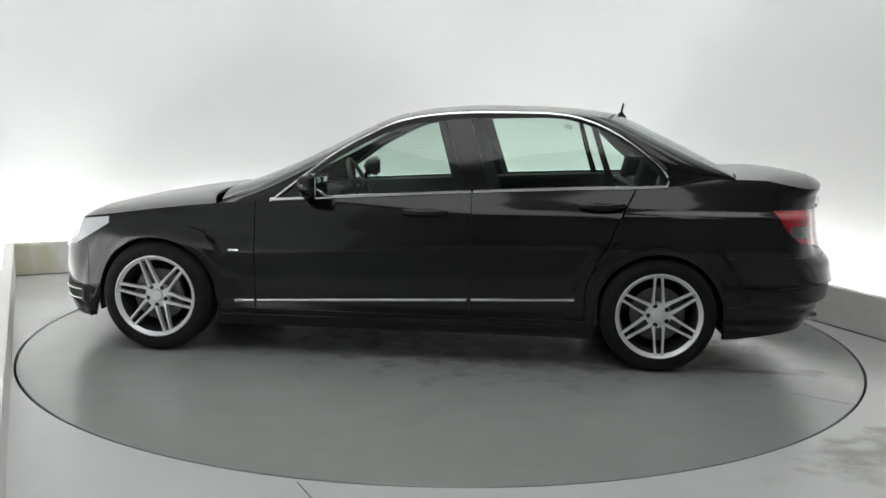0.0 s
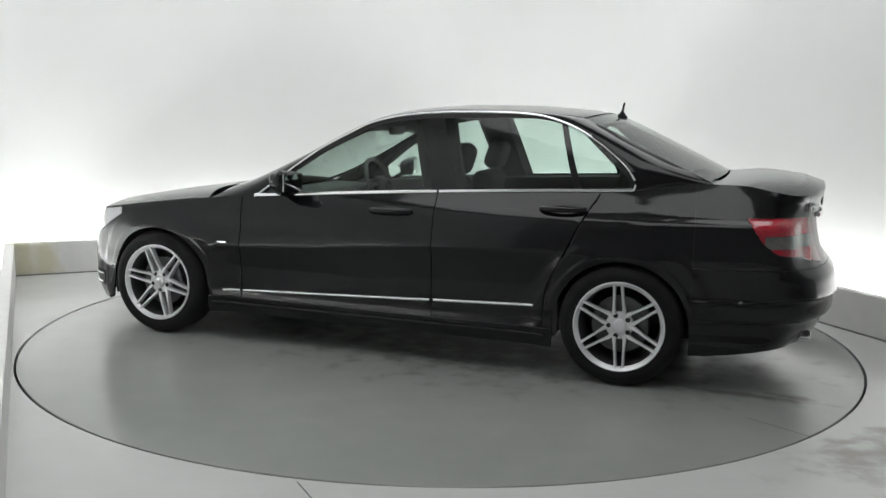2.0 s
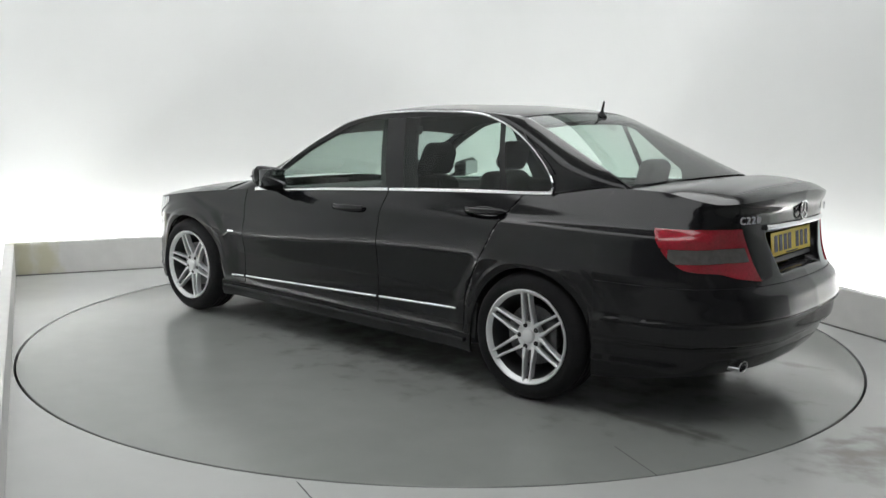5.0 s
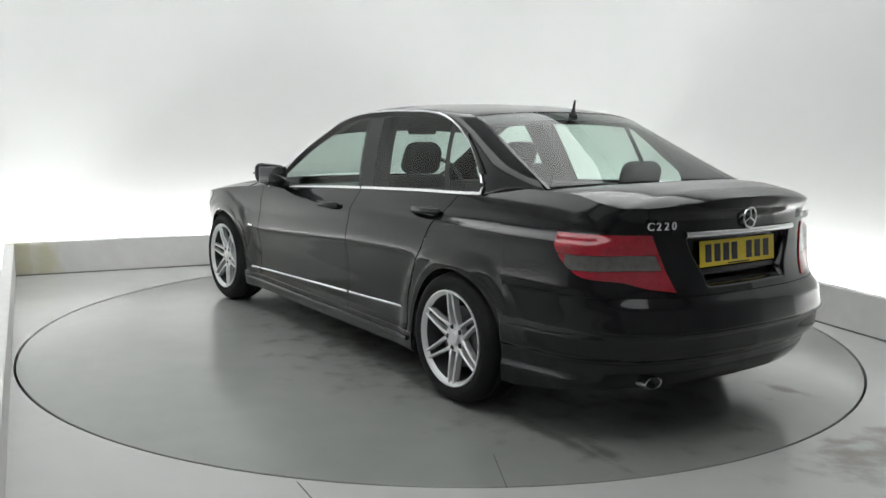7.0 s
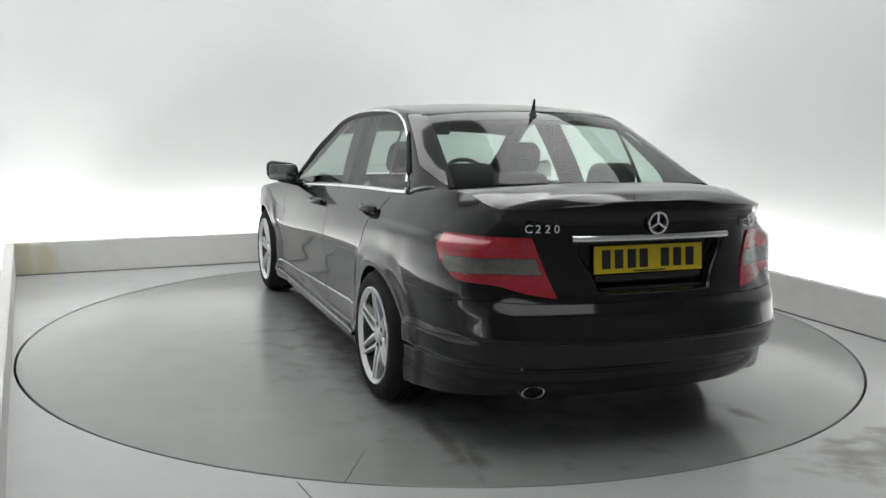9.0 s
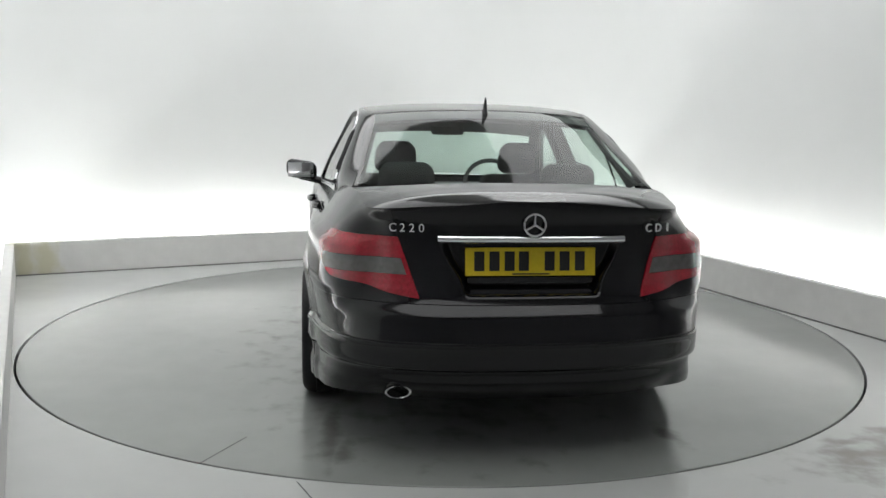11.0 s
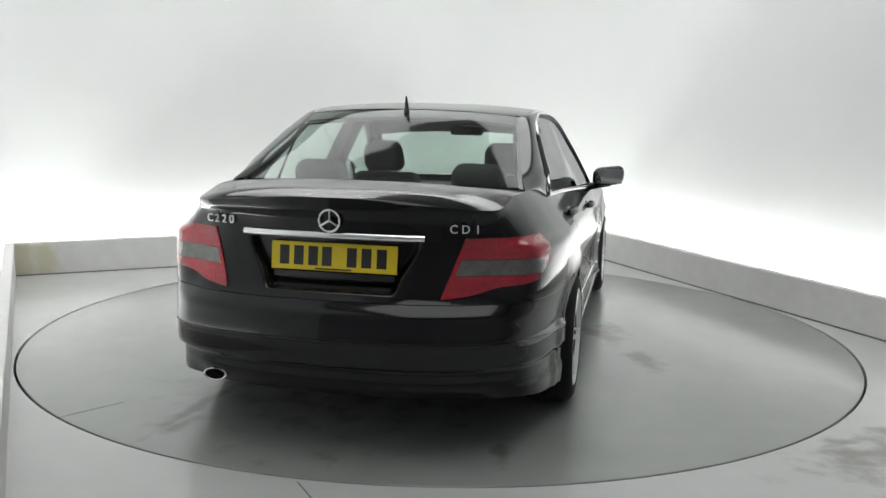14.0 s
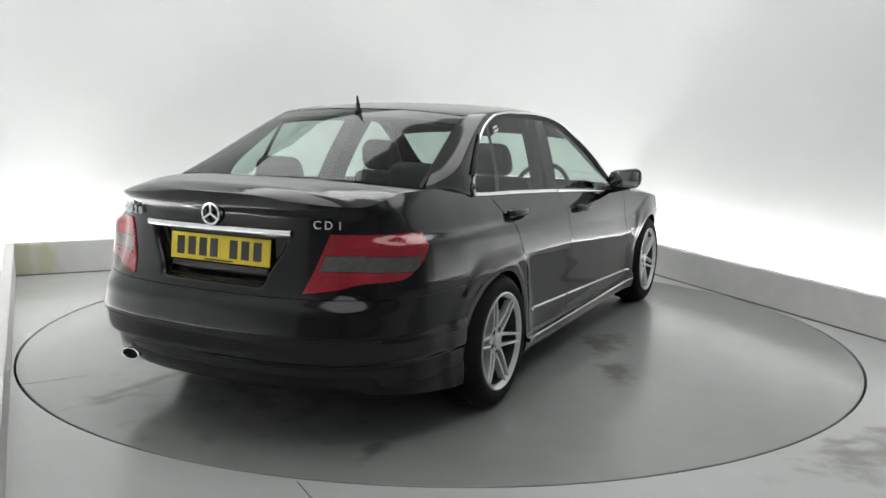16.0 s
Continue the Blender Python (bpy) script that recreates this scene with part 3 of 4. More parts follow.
def build_wheel(car, x, side, r, width, spin):
    """Six twin-spoke alloy wheel; y outward on its own axis."""
    w = new("wheel")
    w.parent = car
    w.matrix_basis = pose(x, side * 0.772, r, 0, spin, 0 if side > 0 else 180)
    h = width / 2
    bm = bmesh.new()
    prof = [(0.219, -h + 0.012), (0.235, -h + 0.002), (0.262, -h - 0.004), (0.288, -h + 0.004), (0.304, -h + 0.018), (0.3125, -h + 0.045)]
    for g in (-0.055, -0.02, 0.02, 0.055):
        prof += [(0.3155, g - 0.007), (0.309, g - 0.0045), (0.309, g + 0.0045), (0.3155, g + 0.007)]
    prof += [(0.3125, h - 0.045), (0.304, h - 0.018), (0.288, h - 0.004), (0.275, h + 0.002), (0.262, h + 0.004), (0.235, h - 0.002), (0.219, h - 0.012)]
    k = r / 0.3155
    lathe(bm, [(a * k if a > 0.24 else a, b) for a, b in prof], 72)
    part("tyre", bm, M_RUBBER, w, "black road tyre")
    # rim: lip, barrel and spokes
    rim = None
    bm = bmesh.new()
    lathe(bm, [(0.2295, h - 0.010), (0.2290, h + 0.001), (0.2235, h + 0.003), (0.216, h - 0.004), (0.2095, h - 0.012), (0.205, h - 0.018)], 72)
    rim = part("rim", bm, M_ALLOY, w, "silver six twin-spoke alloy rim")
    # barrel takes the darkened alloy in place of shade behind the spokes
    bm = bmesh.new()
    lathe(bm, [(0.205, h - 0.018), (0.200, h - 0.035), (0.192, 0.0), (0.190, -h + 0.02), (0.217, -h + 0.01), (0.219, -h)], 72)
    part("barrel", bm, M_ALLOYDARK, rim, "inner barrel with its shade painted dark grey")
    for kx in range(6):
        bm = bmesh.new()
        for sgn in (-1, 1):
            def sec(rr, off, wd, yo, dp):
                c = [(off - wd / 2, yo - dp), (off - wd / 2, yo - 0.004), (off - wd / 2 + 0.003, yo), (off + wd / 2 - 0.003, yo), (off + wd / 2, yo - 0.004), (off + wd / 2, yo - dp)]
                return [(a, b, rr) for a, b in c]
            rows = [sec(0.046, sgn * 0.0235, 0.022, h - 0.034, 0.03), sec(0.075, sgn * 0.0262, 0.0190, h - 0.026, 0.03), sec(0.095, sgn * 0.0250, 0.0145, h - 0.021, 0.032),
                    sec(0.13, sgn * 0.0225, 0.0122, h - 0.014, 0.034), sec(0.18, sgn * 0.0198, 0.0125, h - 0.008, 0.034), sec(0.216, sgn * 0.0182, 0.0155, h - 0.005, 0.034)]
            vs = grid(bm, rows)
        sp = part("spoke", bm, M_ALLOY, rim)
        sp.matrix_basis = pose(0, 0, 0, 0, 60 * kx, 0)
    bm = bmesh.new()
    lathe(bm, [(0.070, h - 0.066), (0.069, h - 0.038), (0.066, h - 0.034), (0.036, h - 0.034), (0.034, h - 0.024), (0.031, h - 0.021), (0.020, h - 0.019), (0.0005, h - 0.018)], 40)
    part("hub", bm, M_ALLOY, rim, "silver hub with a round cap")
    for kx in range(5):
        bm = bmesh.new()
        a = 2 * math.pi * kx / 5 + 0.3
        lathe(bm, [(0.0125, h - 0.0300), (0.0125, h - 0.0312), (0.0005, h - 0.0312)], 12)
        for v in bm.verts:
            v.co.x += 0.054 * math.sin(a)
            v.co.z += 0.054 * math.cos(a)
        part("bolt_hole", bm, M_TRIM, rim)
    bm = bmesh.new()
    lathe(bm, [(0.06, h - 0.075), (0.145, h - 0.075), (0.145, h - 0.097), (0.06, h - 0.097)], 48, closed=True)
    part("brake_disc", bm, M_STEEL, w, "grey steel brake disc")
    bm = bmesh.new()
    lathe(bm, [(0.1895, -h + 0.03), (0.1895, -h + 0.02), (0.01, -h + 0.02)], 40)
    part("back_plate", bm, M_UNDER, w)
    bm = bmesh.new()
    box(bm, (-0.118, h - 0.082, 0.02), (0.05, 0.05, 0.13), 0.014)
    part("caliper", bm, M_STEEL, w, "grey brake caliper")
    return w


def build_seat(car, x, y, lean=18):
    s = new("front_seat")
    s.parent = car
    s.matrix_basis = pose(x, y, 0.25)
    bm = bmesh.new()
    box(bm, (0.0, 0, 0.12), (0.50, 0.50, 0.17), 0.06, 4)
    part("cushion", bm, M_CLOTH, s)
    bm = bmesh.new()
    rot = pose(0, 0, 0, 0, -lean, 0)
    box(bm, (-0.34, 0, 0.44), (0.13, 0.49, 0.62), 0.055, 4, rot)
    for v in bm.verts:
        v.co.y *= 1 - 0.16 * smooth01(0.45, 0.78, v.co.z)
    part("backrest", bm, M_CLOTH, s)
    bm = bmesh.new()
    box(bm, (-0.47, 0, 0.84), (0.11, 0.25, 0.19), 0.054, 5, rot)
    for v in bm.verts:
        v.co.y *= 1 - 0.18 * smooth01(0.84, 0.95, v.co.z)
    part("headrest", bm, M_CLOTH, s)
    for k in (-0.06, 0.06):
        bm = bmesh.new()
        tube(bm, [(-0.445, k, 0.76), (-0.43, k, 0.70)], 0.006)
        part("headrest_post", bm, M_CHROME, s)
    return s


def build_car():
    car = tagged(new("saloon_car"), "glossy black four-door saloon car with silver alloy wheels", "car")
    sx = s_of_x
    const = lambda v: (lambda _: v)

    def edge(x0, x1=None, cur=None):
        if cur:
            return lambda v: sx(cur(v))
        return lambda v: sx(lerp(x0, x0 if x1 is None else x1, v))

    # ---- front end, bumper and wings
    def front(side):
        # front wing over the arch, with stations dense at the arch's ends
        stations = sorted({round(v, 5) for v in [1.80, 1.765] + [1.38 + 0.3449 * math.cos(math.pi * k / 36) for k in range(37)] + [1.0, 0.95, 0.9, 0.86, 0.815 + GAP]}, reverse=True)
        bm = bmesh.new()
        rows = []
        for x in stations:
            s = sx(x)
            zb0, zt = z_arch(x, 0.175), z_top(s)
            rows.append([(lambda p: (p.x, p.y * side, p.z))(skin(s, lerp(zb0, zt, j / 44))) for j in range(45)])
        grid(bm, rows)
        solid(part("front_wing", bm, M_PAINT, car))

    both(front)

    bm = bmesh.new()
    for side in (1, -1):
        patch(bm, const(0.0), edge(1.80 + GAP), lambda s: 0.165, z_top, 44, 24, 0, side)
    solid(part("front_bumper", weld(bm), M_PAINT, car))
    bm = bmesh.new()
    for side in (1, -1):
        patch(bm, const(0.0), edge(2.05), lambda s: 0.50, lambda s: z_top(s) - 0.006, 14, 8, 0.004, side)
    grille = part("grille", weld(bm), M_TRIM, car, "black radiator grille")
    for zz in (0.54, 0.58, 0.62):
        bm = bmesh.new()
        pts = [skin(lerp(0.0, sx(2.05), k / 8), zz, 0.008) for k in range(9)]
        pts = [Vector((p.x, -p.y, p.z)) for p in pts[::-1]] + pts[1:]
        tube(bm, pts, 0.006)
        part("grille_bar", bm, M_CHROME, grille)

    def lamps(side):
        low = curve_fn([sx(2.04), sx(1.92), sx(1.80), sx(1.64)], [0.555, 0.575, 0.625, 0.715])
        bm = bmesh.new()
        patch(bm, edge(2.03), edge(1.645), low, lambda s: z_top(s) - 0.012, 20, 8, 0.004, side)
        solid(part("headlamp", bm, M_LAMP, car, "clear silver headlamp"), 0.02)
        bm = bmesh.new()
        patch(bm, edge(2.07), edge(1.84), lambda s: 0.245, lambda s: 0.335, 12, 4, 0.003, side)
        it = part("air_intake", bm, M_TRIM, car, "black lower air intake")
        for zz in (0.262, 0.315):
            bm = bmesh.new()
            pts = [skin(lerp(sx(2.06), sx(1.855), k / 10), zz, 0.004) for k in range(11)]
            tube(bm, [(p.x, p.y * side, p.z) for p in pts], 0.006)
            part("intake_bar", bm, M_CHROME, it)

    both(lamps)

    # bonnet
    bm = bmesh.new()
    rows = []
    for i in range(41):
        s = lerp(0.0, sx(1.035), (i / 40))
        k = i / 40
        rows.append([deck_point(s, q, lerp(0.012, 0.050, smooth01(0, 0.75, k)), 0.075 * smooth01(0.45, 1, k)) for q in np.linspace(-1, 1, 33)])
    grid(bm, rows)
    solid(part("bonnet", weld(bm), M_PAINT, car))

    # ---- doors, sills, rear wings
    def sides(side):
        z0 = lambda s: 0.262
        bm = bmesh.new()
        patch(bm, edge(0.90), edge(-1.06), lambda s: 0.24, lambda s: z_top(s) - 0.012, 40, 20, -0.011, side)
        part("body_shell", bm, M_TRIM, car)
        bm = bmesh.new()
        patch(bm, edge(0.815 - GAP), edge(-0.370 + GAP), z0, z_top, 24, 30, 0, side)
        door = solid(part("front_door", bm, M_PAINT, car), 0.007)
        rear_edge = curve_fn([0, 0.25, 0.42, 0.6, 0.8, 1.0], [-0.985, -0.99, -1.035, -1.10, -1.165, -1.245])
        bm = bmesh.new()
        patch(bm, edge(-0.370 - GAP), lambda v: sx(rear_edge(v) + GAP), z0, z_top, 24, 30, 0, side)
        rdoor = solid(part("rear_door", bm, M_PAINT, car), 0.007)
        # sill under the doors
        bm = bmesh.new()
        patch(bm, edge(1.03), edge(-1.035), lambda s: 0.165, lambda s: 0.262 - GAP, 30, 6, 0.002, side)
        solid(part("side_sill", bm, M_PAINT, car))
        # lower ledge on the sill that catches light
        bm = bmesh.new()
        for xa, xb in ((1.0, -1.0),):
            pts = [(lambda p: (p.x, p.y * side, p.z))(skin(sx(lerp(xa, xb, k / 20)), 0.226, 0.006)) for k in range(21)]
            tube(bm, pts, 0.012, 8)
        part("sill_blade", bm, M_PAINT, car)
        # bright strips low on the doors
        for d, xa, xb in ((door, 0.93, 0.825), (door, 0.805, -0.358), (rdoor, -0.382, -0.935)):
            bm = bmesh.new()
            pts = []
            for k in range(17):
                x = lerp(xa, xb, k / 16)
                z = lerp(0.300, 0.374, (0.93 - x) / 1.865)
                p = skin(sx(x), z, 0.004)
                pts.append((p.x, p.y * side, p.z))
            tube(bm, pts, 0.0075, 8, flat=0.7)
            part("bright_strip", bm, M_CHROME, d, "thin chrome strip")
        # rear wing, tucked under the door's edge
        arc = [-1.38 + 0.3389 * math.cos(math.pi * k / 36) for k in range(37)]
        xs = sorted({round(v, 5) for v in arc + [-0.985 - 0.006 * k for k in range(50)]}, reverse=True)
        stations = [sx(x) for x in xs]
        stations += [lerp(sx(-1.7194), sx(-2.0), k / 10) for k in range(11)]
        bm = bmesh.new()
        fore, aft = [], []
        tail = 24
        for k in range(len(stations) + tail):
            over = k >= len(xs)                      # past the wheel the bumper takes the lower part
            row = []
            for j in range(14 if over else 0, 51):
                v = max(j - 14, 0) / 36
                if k < len(stations):
                    st = stations[k]
                else:
                    st = lerp(stations[-1], s_rear_y(lerp(0.50, 0.603, v)), (k - len(stations) + 1) / tail)
                x = float(np.interp(st, _S, _X))
                zt, zb0 = z_top(st), (0.628 if over else z_arch(x, 0.175))
                zm = 0.628 if over else max(0.628, zb0 + 0.012)
                z = lerp(zm, zt, v) if j >= 14 else lerp(zb0, zm, j / 14)
                f = min(max((z - 0.262) / (zt - 0.262), 0), 1)
                p = skin(st, z, -0.012 if x > rear_edge(f) - GAP else 0.0)
                row.append((p.x, p.y * side, p.z))
            (aft if over else fore).append(row)
        grid(bm, fore)
        grid(bm, aft)
        part("rear_wing", bm, M_PAINT, car)
        # tail lamp in three bands
        lamp = new("tail_lamp")
        lamp.parent = car
        foot = curve_fn([sx(-1.972), sx(-2.005), sx(-2.06), sx(-2.12), s_rear_y(0.70), s_rear_y(0.60), s_rear_y(0.45)], [0.862, 0.800, 0.738, 0.704, 0.688, 0.664, 0.645])
        trail = lambda z: s_rear_y(lerp(0.458, 0.566, (z - 0.645) / 0.231))
        bands = (("lower_lens", 0.645, 0.7315, M_RED, "deep red lower lens"), ("middle_lens", 0.733, 0.793, M_SMOKE, "smoked grey reversing lens"), ("upper_lens", 0.7945, 0.876, M_RED, "red upper lens"))
        for nm, z0_, z1_, mt, lb in bands:
            tip = next(a for a in np.linspace(sx(-1.972), S_END, 600) if foot(a) < z1_ - 0.004)
            bm = bmesh.new()
            grey = mt is M_SMOKE
            ends = (tip + 0.030, 0.022) if grey else (tip, 0.0)
            patch(bm, lambda v: ends[0], lambda v: trail(lerp(z0_, z1_, v)) - ends[1], lambda s: max(z0_, foot(s)), lambda s: max(z1_, foot(s)), 30, 7, 0.006, side)
            solid(part(nm, bm, mt, lamp, lb), 0.012)
            if grey:
                for s0, s1 in ((lambda v: tip, lambda v: ends[0] - 0.001), (lambda v: trail(lerp(z0_, z1_, v)) - 0.021, lambda v: trail(lerp(z0_, z1_, v)))):
                    bm = bmesh.new()
                    patch(bm, s0, s1, lambda s: max(z0_ - 0.001, foot(s)), lambda s: max(z1_ + 0.001, foot(s)), 4, 7, 0.006, side)
                    solid(part("lens_border", bm, M_RED, lamp, "dark red border of the reversing lens"), 0.012)
        # handles
        for d, xm, zm in ((door, -0.125, 0.822), (rdoor, -1.065, 0.878)):
            bm = bmesh.new()
            pts = []
            for k in range(13):
                a = k / 12
                x = xm + 0.115 - 0.23 * a
                p = skin(sx(x), zm + 0.006 * (0.5 - a) * -1, 0.010 + 0.030 * math.sin(math.pi * a) ** 0.6)
                pts.append((p.x, p.y * side, p.z))
            tube(bm, pts, 0.0155, 10, flat=0.8)
            hd = part("handle", bm, M_PAINT, d)
            bm = bmesh.new()
            r = bmesh.ops.create_uvsphere(bm, u_segments=16, v_segments=8, radius=1, matrix=Matrix.Translation((skin(sx(xm), zm).x, side * (skin(sx(xm), zm).y - 0.004), zm - 0.008)) @ Matrix.Diagonal((0.092, 0.008, 0.030, 1)))
            part("handle_cup", bm, M_GLOSSBLACK, hd)
        # small badge on the wing
        bm = bmesh.new()
        p = skin(sx(0.93), 0.585, 0.003)
        box(bm, (p.x, p.y * side, p.z), (0.060, 0.006, 0.011), 0.002, 1)
        part("wing_badge", bm, M_CHROME, car, "small chrome bar badge")

    both(sides)

    # ---- rear bumper
    bm = bmesh.new()
    for side in (1, -1):
        patch(bm, edge(-1.7205), const(S_END), lambda s: lerp(0.19, 0.235, smooth01(sx(-1.75), sx(-2.2), s)), lambda s: 0.6255, 60, 44, 0, side)
    bumper = solid(part("rear_bumper", weld(bm), M_PAINT, car))
    bm = bmesh.new()
    for side in (1, -1):
        patch(bm, edge(-1.722), const(S_END), lambda s: 0.56, lambda s: 0.69, 40, 4, -0.013, side)
    part("bumper_carrier", weld(bm), M_TRIM, bumper)
    # raised edge of the bumper's ledge
    bm = bmesh.new()
    pts = []
    for k in range(61):
        s = lerp(sx(-1.76), S_END, k / 60)
        pts.append(skin(s, lerp(0.458, 0.482, smooth01(sx(-1.9), sx(-2.3), s)), 0.0005))
    pts += [Vector((p.x, -p.y, p.z)) for p in pts[::-1][1:]]
    tube(bm, pts, 0.0045, 8)
    part("bumper_ledge", bm, M_PAINT, bumper)

    # ---- boot lid: deck and rear face
    deck_rise = curve_fn([sx(-1.79), sx(-1.95), sx(-2.13), s_rear_y(0.705), s_rear_y(0.60), s_rear_y(0.45), s_rear_y(0.25), S_END],
                         [0.018, 0.023, 0.043, 0.050, 0.041, 0.022, 0.006, 0.0])
    bm = bmesh.new()
    rows = []
    for i in range(41):
        s = lerp(sx(-1.79), S_END, i / 40)
        k = i / 40
        row = [deck_point(s, q, deck_rise(s), lerp(-0.065, 0.0, smooth01(0.0, 0.7, k)), 3.2) for q in np.linspace(-1, 1, 41)]
        for p, q in zip(row, np.linspace(-1, 1, 41)):
            f = min(max((-1.80 - p.x) / 0.63, 0), 1)
            p.z += 0.024 * math.sin(math.pi * f) ** 1.3 * (1 - q ** 4)
        rows.append(row)
    grid(bm, rows)
    for side in (1, -1):
        patch(bm, lambda v: s_rear_y(lerp(0.497, 0.600, v)), const(S_END), lambda s: 0.628, z_top, 90, 64, 0.0, side)
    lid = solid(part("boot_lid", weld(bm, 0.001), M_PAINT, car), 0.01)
    # chrome grip bar, badges
    bm = bmesh.new()
    pts = [skin(lerp(s_rear_y(0.392), S_END, k / 16), 0.873, 0.008) for k in range(17)]
    pts += [Vector((p.x, -p.y, p.z)) for p in pts[::-1][1:]]
    tube(bm, pts, 0.013, 10, flat=0.8)
    part("grip_bar", bm, M_CHROME, lid, "polished chrome grip bar")
    p = skin(S_END, 0.932, 0.014)
    bm = bmesh.new()
    ring = [(p.x, 0.042 * math.cos(a), p.z + 0.042 * math.sin(a)) for a in np.linspace(0, 2 * math.pi, 33)[:-1]]
    tube(bm, ring, 0.005, 8, closed=True)
    for k in range(3):
        a = math.pi / 2 + 2 * math.pi * k / 3
        tube(bm, [(p.x, 0, p.z), (p.x, 0.041 * math.cos(a), p.z + 0.041 * math.sin(a))], 0.0048, 6)
    part("round_emblem", bm, M_CHROME, lid, "round chrome emblem")
    for body, y0 in (("C220", 0.540), ("CDI", -0.478)):
        for k, ch in enumerate(body):
            if ch == " ":
                continue
            y = y0 - (0.036 if y0 > 0 else 0.044) * k
            q = skin(s_rear_y(abs(y)), 0.912, 0.004)
            q2 = skin(s_rear_y(abs(y) + 0.02), 0.912, 0.004)
            ang = math.degrees(math.atan2(q2.x - q.x, q2.y - q.y)) * (1 if y > 0 else -1)
            text_part("badge_letter", ch, 0.046, 0.003, pose(q.x, y, 0.912, 90, 0, -90 - ang), M_ALLOY, lid, "silver badge letter")
    # number plate
    plate = new("number_plate")
    plate.parent = car
    plate.matrix_basis = pose(-2.279, 0, 0.782, 0, 6, 0)
    bm = bmesh.new()
    box(bm, (0, 0, 0), (0.004, 0.52, 0.111), 0.0015, 1)
    part("panel", bm, M_YELLOW, plate, "yellow plate")
    for k, y in enumerate((0.205, 0.145, 0.085, 0.028, -0.075, -0.135, -0.197)):
        bm = bmesh.new()
        box(bm, (-0.003, y, 0.002), (0.002, 0.040, 0.076), 0.0005, 1)
        part("dark_bar", bm, M_INK, plate)
    bm = bmesh.new()
    box(bm, (-0.003, 0, -0.048), (0.0015, 0.15, 0.006))
    part("maker_bar", bm, M_INK, plate)
    bm = bmesh.new()
    box(bm, (0.004, 0, -0.072), (0.014, 0.50, 0.022), 0.004)
    part("plate_ledge", bm, M_TRIM, plate)

    # exhaust
    bm = bmesh.new()
    lathe(bm, [(0.036, -0.12), (0.039, 0.0), (0.036, 0.004), (0.033, 0.0), (0.031, -0.10), (0.0005, -0.10)], 32)
    for v in bm.verts:
        x, y, z = v.co
        v.co = (-2.288 - y * 0.5, 0.515 + x * 1.34, 0.268 + z * 0.66)
    ex = part("exhaust_tip", bm, M_CHROME, car, "oval chrome tailpipe")
    # black disc set across the tailpipe's bore
    bm = bmesh.new()
    bmesh.ops.create_circle(bm, cap_ends=True, segments=24, radius=0.042, matrix=pose(-2.256, 0.515, 0.268, 0, 90, 0) @ Matrix.Diagonal((0.58, 1.2, 1, 1)))
    part("bore_disc", bm, M_UNDER, ex)

    # ---- greenhouse
    NT = 120
    def sheet(name, t0, t1, q0, q1, material, nt, nq=36, lift=0.0, label="", thick=0.008):
        bm = bmesh.new()
        grid(bm, [[top_point(lerp(t0, t1, i / nt), lerp(q0, q1, j / nq), lift) for j in range(nq + 1)] for i in range(nt + 1)])
        ob = part(name, bm, material, car, label, angle=60)
        return solid(ob, thick) if thick else ob

    tH, tR, tB = RAIL_P.at_x(X_HEAD), RAIL_P.at_x(X_REAR), RAIL_P.at_x(X_BASE)
    sheet("windscreen", 0.0, tH, -0.955, 0.955, M_SCREEN, 24, thick=0)
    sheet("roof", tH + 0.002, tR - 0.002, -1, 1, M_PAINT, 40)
    sheet("rear_window", tR + 0.002, tB - 0.004, -0.975, 0.975, M_GLASS, 24, thick=0)
    for q0, q1 in ((-1, -0.955), (0.955, 1)):
        sheet("screen_pillar", 0.0, tH, q0, q1, M_PAINT, 24, 3)
    for q0, q1 in ((-1, -0.975), (0.975, 1)):
        sheet("rear_pillar_edge", tR + 0.002, tB, q0, q1, M_PAINT, 24, 3)
    # black borders and headlining
    sheet("screen_border", tH - 0.035, tH + 0.01, -0.95, 0.95, M_TRIM, 3, lift=-0.012)
    sheet("window_border", tR + 0.001, tR + 0.030, -0.97, 0.97, M_TRIM, 3, lift=-0.008)
    sheet("headlining", tH - 0.01, tR + 0.02, -0.97, 0.97, M_LINER, 20, lift=-0.035)

    def cabin_side(side):
        # frame from the window arc up to the rail: pillars and cant rail in one pressing
        bm = bmesh.new()
        rows = []
        for i in range(NT + 1):
            t = i / NT
            d = DLO_P(t)
            # pair by matching x on the roof, by foot on the pillars
            key = curve_fn([0, 0.12, 0.3, 0.45, 0.62, 0.75, 0.88, 1.0], [0, RAIL_P.at_x(0.60), RAIL_P.at_x(0.17), RAIL_P.at_x(-0.20), RAIL_P.at_x(-0.70), RAIL_P.at_x(-1.10), RAIL_P.at_x(-1.48), 1.0])
            r = RAIL_P(key(t))
            row = []
            for j in range(9):
                f = j / 8
                p = d.lerp(r, f)
                w = (r - d).length
                p.y += 0.10 * w * math.sin(math.pi * f)
                p.z += 0.02 * w * math.sin(math.pi * f)
                foot_w = max(smooth01(0.90, 1.0, t), smooth01(0.07, 0.0, t))
                if foot_w > 0:
                    e = belt(lerp(-1.405, -1.785, f) if t > 0.5 else lerp(0.736, 1.03, f))
                    p = p.lerp(Vector((e.x, e.y - 0.001, e.z - 0.004 * foot_w)), foot_w ** 3)
                row.append((p.x, p.y * side, p.z))
            rows.append(row)
        grid(bm, rows)
        solid(part("cabin_frame", bm, M_PAINT, car), 0.008)
        # chrome line round the windows
        bm = bmesh.new()
        pts = [DLO_P(i / 90) for i in range(91)]
